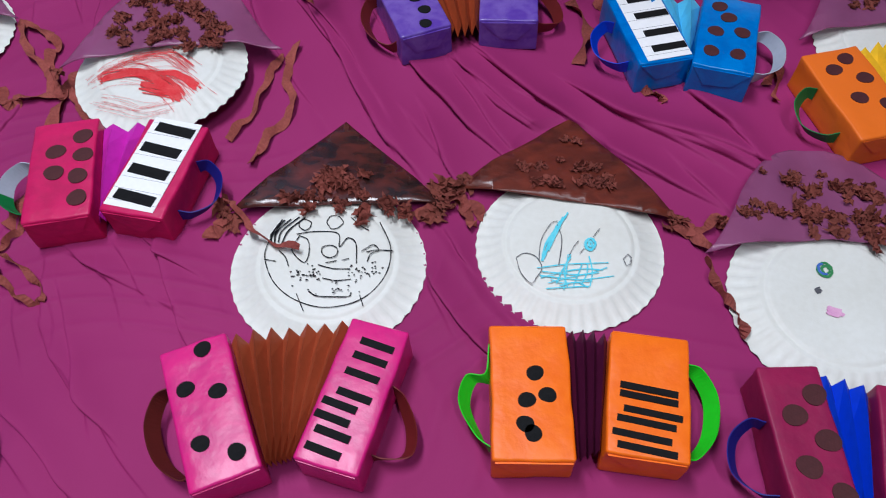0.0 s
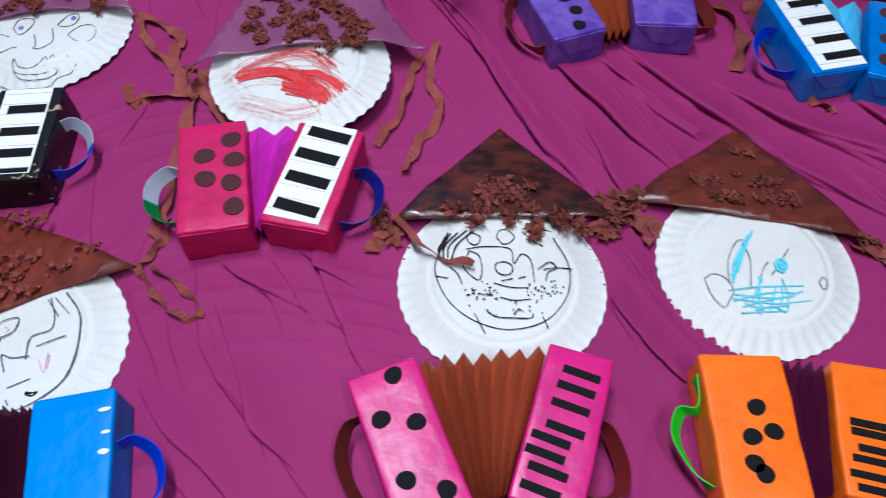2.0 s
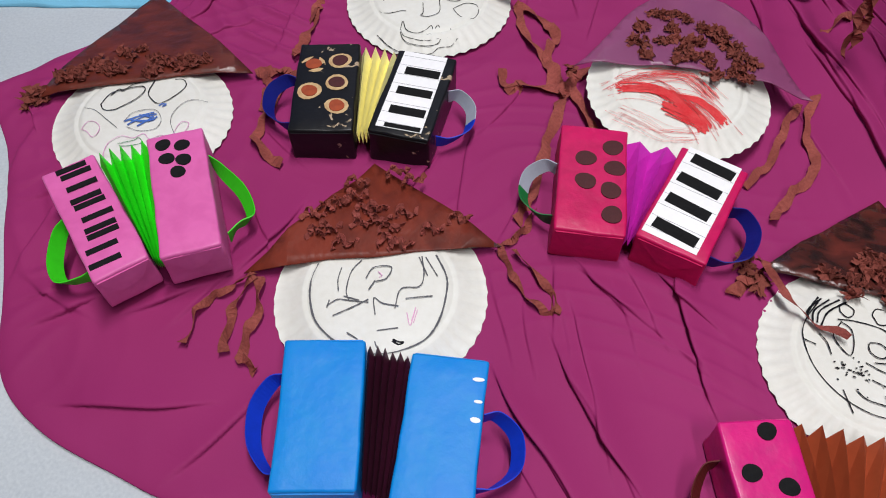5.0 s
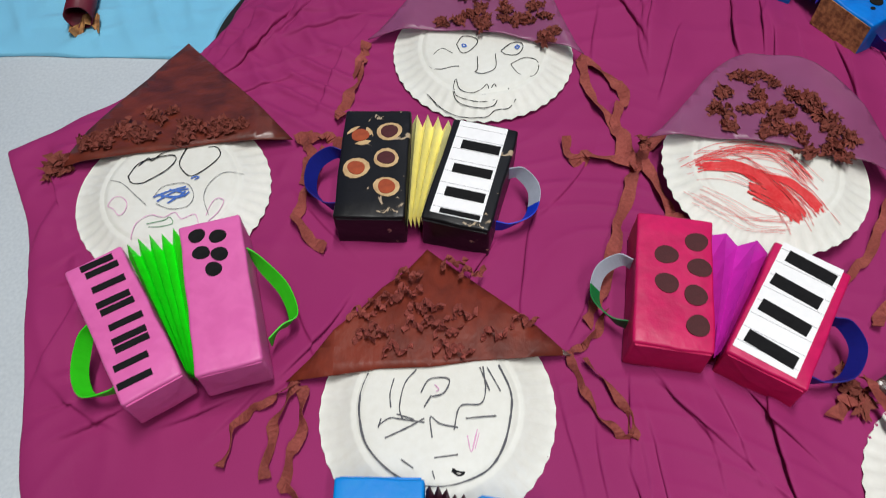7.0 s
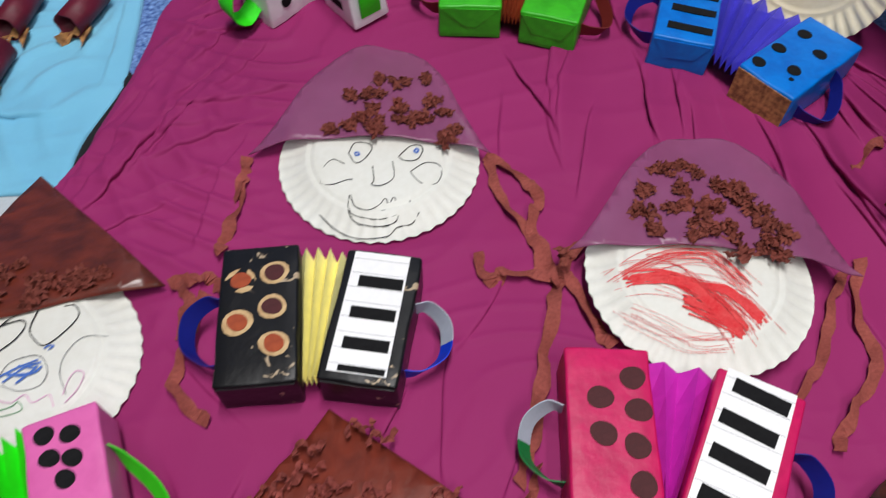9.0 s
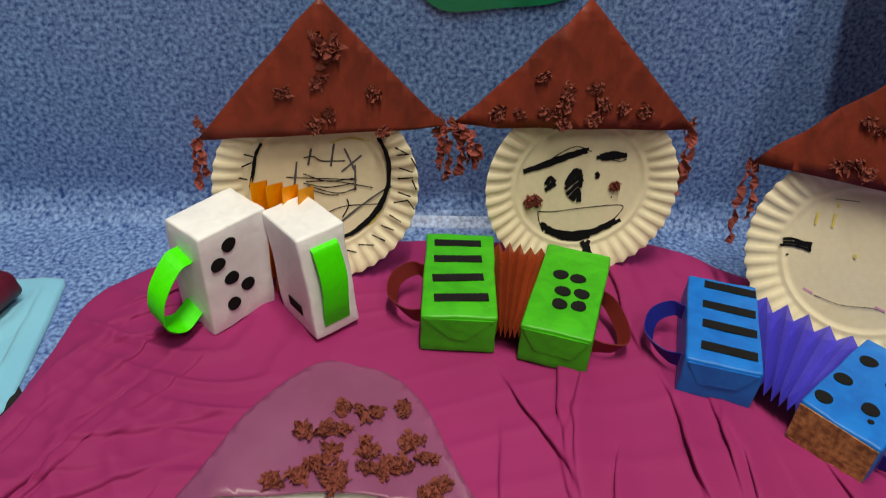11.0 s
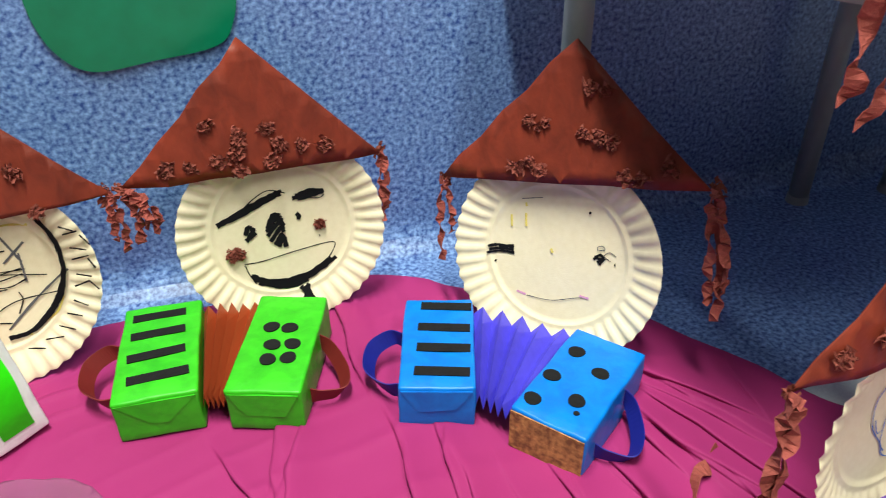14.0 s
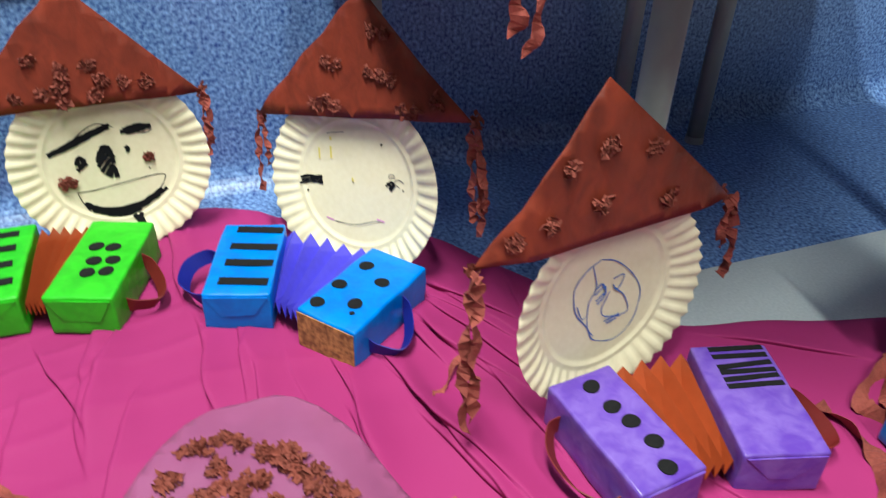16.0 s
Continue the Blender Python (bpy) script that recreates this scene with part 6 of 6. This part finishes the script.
# plate that stands behind the sky blue accordion, its bunches of crepe hang to the cloth
m = standing(1.045, 1.742, 0.121, -6, 10)
ob, plate, hat, cs = craft("cream paper plate behind the sky blue accordion, russet hat", m, 0.115, CREAM_PLATE, RED_BROWN_HAT,
                           (0.0, 0.22), (-0.118, 0.070), (0.145, 0.072), [(-0.03, 0.11, 0.005, 4, 0.015), (0.03, 0.12, 0.005, 4, 0.015), (0.0, 0.15, 0.004, 3, 0.015), (0.06, 0.09, 0.004, 4, 0.015)], 67, world_hat=False, group=GROUP_W)
hanging(ob, cs[1], [(0.006, 0.13), (0.016, 0.11)], 19, 0.013)
hanging(ob, cs[2], [(0.004, 0.14), (0.014, 0.12)], 23, 0.013)


# ---------- things on the wall ----------
def on_wall(u, z, out=0.0):
    return ROOM @ pose(u, -0.001 - out, z, 90, 0, 0)


pts = [(-0.11, 0.0), (-0.105, -0.05), (-0.09, -0.085), (-0.06, -0.105), (0.0, -0.1), (0.07, -0.09), (0.092, -0.065), (0.1, -0.02), (0.1, 0.12), (0.06, 0.17), (-0.05, 0.175), (-0.1, 0.12)]
o = part("green_card", outline_slab([(q.x, q.y) for q in smooth_path([(*p, 0) for p in pts + pts[:1]], 5)[:-1]], 0.002, lambda x, y: 0.004, 0.001, 0.03), EMERALD)
o.matrix_world = on_wall(LEAF_U, LEAF_Z)
tagged(o, "glossy emerald green card with rounded corners stuck on the wall", "card")
o = part("white_paper", outline_slab([(-0.297, 0), (0, 0), (0.004, 0.21), (-0.297, 0.21)], 0.0006, lambda x, y: 0.002 + 0.003 * (y / 0.21) * 0, 0.0008, 0.05), WHITE_CARD)
o.matrix_world = on_wall(PAPER_U, PAPER_Z)
tagged(o, "blank white sheet of paper stuck on the wall", "paper")


# ---------- half-round table at the wall ----------
TC = ROOM.inverted() @ Vector((0.72, 2.04, 0))
TABLE_H, TABLE_R = 0.478, 0.415
table = empty("table", ROOM @ pose(TC.x, TC.y, 0), "low grey half-round table with round steel legs", "table")


def half_disc(r, z0, z1, back):
    pts = []
    for k in range(49):
        a = radians(180 + 180 * k / 48)
        x, y = r * math.cos(a), r * math.sin(a)
        pts.append((x, y))
    pts = [(-r, back)] + pts + [(r, back)]
    bm = bmesh.new()
    f = bm.faces.new([bm.verts.new((x, y, z0)) for x, y in pts])
    up = bmesh.ops.extrude_face_region(bm, geom=[f])
    bmesh.ops.translate(bm, vec=(0, 0, z1 - z0), verts=[g for g in up["geom"] if isinstance(g, bmesh.types.BMVert)])
    bmesh.ops.recalc_face_normals(bm, faces=bm.faces)
    return bm


back = -TC.y - 0.02
part("tabletop", half_disc(TABLE_R - 0.008, TABLE_H - 0.022, TABLE_H - 0.001, back), TABLE_TOP, table)
path = [Vector((-TABLE_R, back, TABLE_H - 0.011))] + [Vector((TABLE_R * math.cos(radians(180 + 5 * k)), TABLE_R * math.sin(radians(180 + 5 * k)), TABLE_H - 0.011)) for k in range(37)] + [Vector((TABLE_R, back, TABLE_H - 0.011))]
part("edge_band", band(path, lambda i, n, t: Vector((0, 0, 0.0115)), 0.010), TABLE_EDGE, table, "rounded grey plastic edge")
path = [p * 0.9 + Vector((0, 0, TABLE_H * 0.1 - 0.026)) for p in path[1:-1]]
part("apron", band(path, lambda i, n, t: Vector((0, 0, 0.014)), 0.004), GREY_METAL, table, "grey steel frame under the top")
for x, y, r in ((0.336, 1.985, 0.0155), (0.628, 1.742, 0.0165), (0.707, 2.248, 0.0145), (0.857, 2.293, 0.0145), (1.10, 1.99, 0.0165)):
    bm = bmesh.new()
    bmesh.ops.create_cone(bm, cap_ends=True, segments=24, radius1=r, radius2=r, depth=TABLE_H - 0.022, matrix=Matrix.Translation((0, 0, (TABLE_H - 0.022) / 2)))
    leg = part("leg", bm, GREY_METAL, table, smooth=False)
    leg.matrix_local = Matrix.Translation(table.matrix_world.inverted() @ Vector((x, y, 0)))
    for p in leg.data.polygons:
        p.use_smooth = len(p.vertices) == 4
    bm = bmesh.new()
    bmesh.ops.create_cone(bm, cap_ends=True, segments=24, radius1=r + 0.002, radius2=r + 0.001, depth=0.012, matrix=Matrix.Translation((0, 0, 0.006)))
    part("rubber_foot", bm, GREY_METAL, leg)

# a plate craft that lies on the table, its streamers over the edge
m = pose(0.66, 1.86, TABLE_H + 0.002, 0, 0, 30)
ob, plate, hat, cs = craft("white paper plate craft with a russet hat lying on the table", m, 0.115, PLATE, RED_BROWN_HAT,
                           (0.03, 0.21), (-0.15, 0.05), (0.16, 0.06), [(0.0, 0.1, 0.03, 8, 0.016)], 61, world_hat=False, group="paper plate crafts on the table")
for k, (x, y, drop) in enumerate(((0.496, 1.700, 0.104), (0.514, 1.692, 0.118))):
    inv = m.inverted()
    pts = [inv @ Vector(q) for q in ((0.56, 1.78, TABLE_H + 0.006), (x + 0.015, y + 0.018, TABLE_H + 0.006), (x - 0.004, y - 0.006, TABLE_H - 0.006), (x - 0.002, y - 0.008, TABLE_H - drop * 0.6), (x - 0.002 - 0.006 * k, y - 0.006, TABLE_H - drop))]
    path = smooth_path(pts, 8)
    path = [q + Vector((0.0022 * math.sin(i * 0.9 + k), 0.0022 * math.cos(i * 1.4), 0.0)) for i, q in enumerate(path)]
    part("streamer", band(path, lambda i, n, t: Vector((0.0068, 0.004 * math.sin(i * 0.8), 0.0022 * math.sin(i * 1.6))) * (1 - 0.25 * k), 0.0006), CREPE, ob)

# loose crepe by the violet and sky blue accordions
for k, pts in enumerate(([(1.0, 1.80), (0.947, 1.735), (0.885, 1.665), (0.915, 1.635)], [(0.985, 1.775), (0.93, 1.70), (0.90, 1.63)], [(0.84, 1.66), (0.87, 1.60), (0.858, 1.53)],
                         [(0.941, 1.492), (0.967, 1.482), (0.975, 1.47)], [(1.11, 1.52), (1.13, 1.55), (1.12, 1.49)], [(0.486, 1.725), (0.454, 1.676), (0.440, 1.628)])):
    ob = empty("crepe_strip", pose(pts[0][0], pts[0][1], 0.006), "loose crinkled brown crepe paper strip on the cloth", "paper strip", "loose crepe strips")
    streamer(ob, [(x - pts[0][0], y - pts[0][1], 0.001) for x, y in pts], 0.02 if k < 3 else 0.014, k * 2.2, 0.6, "strip")
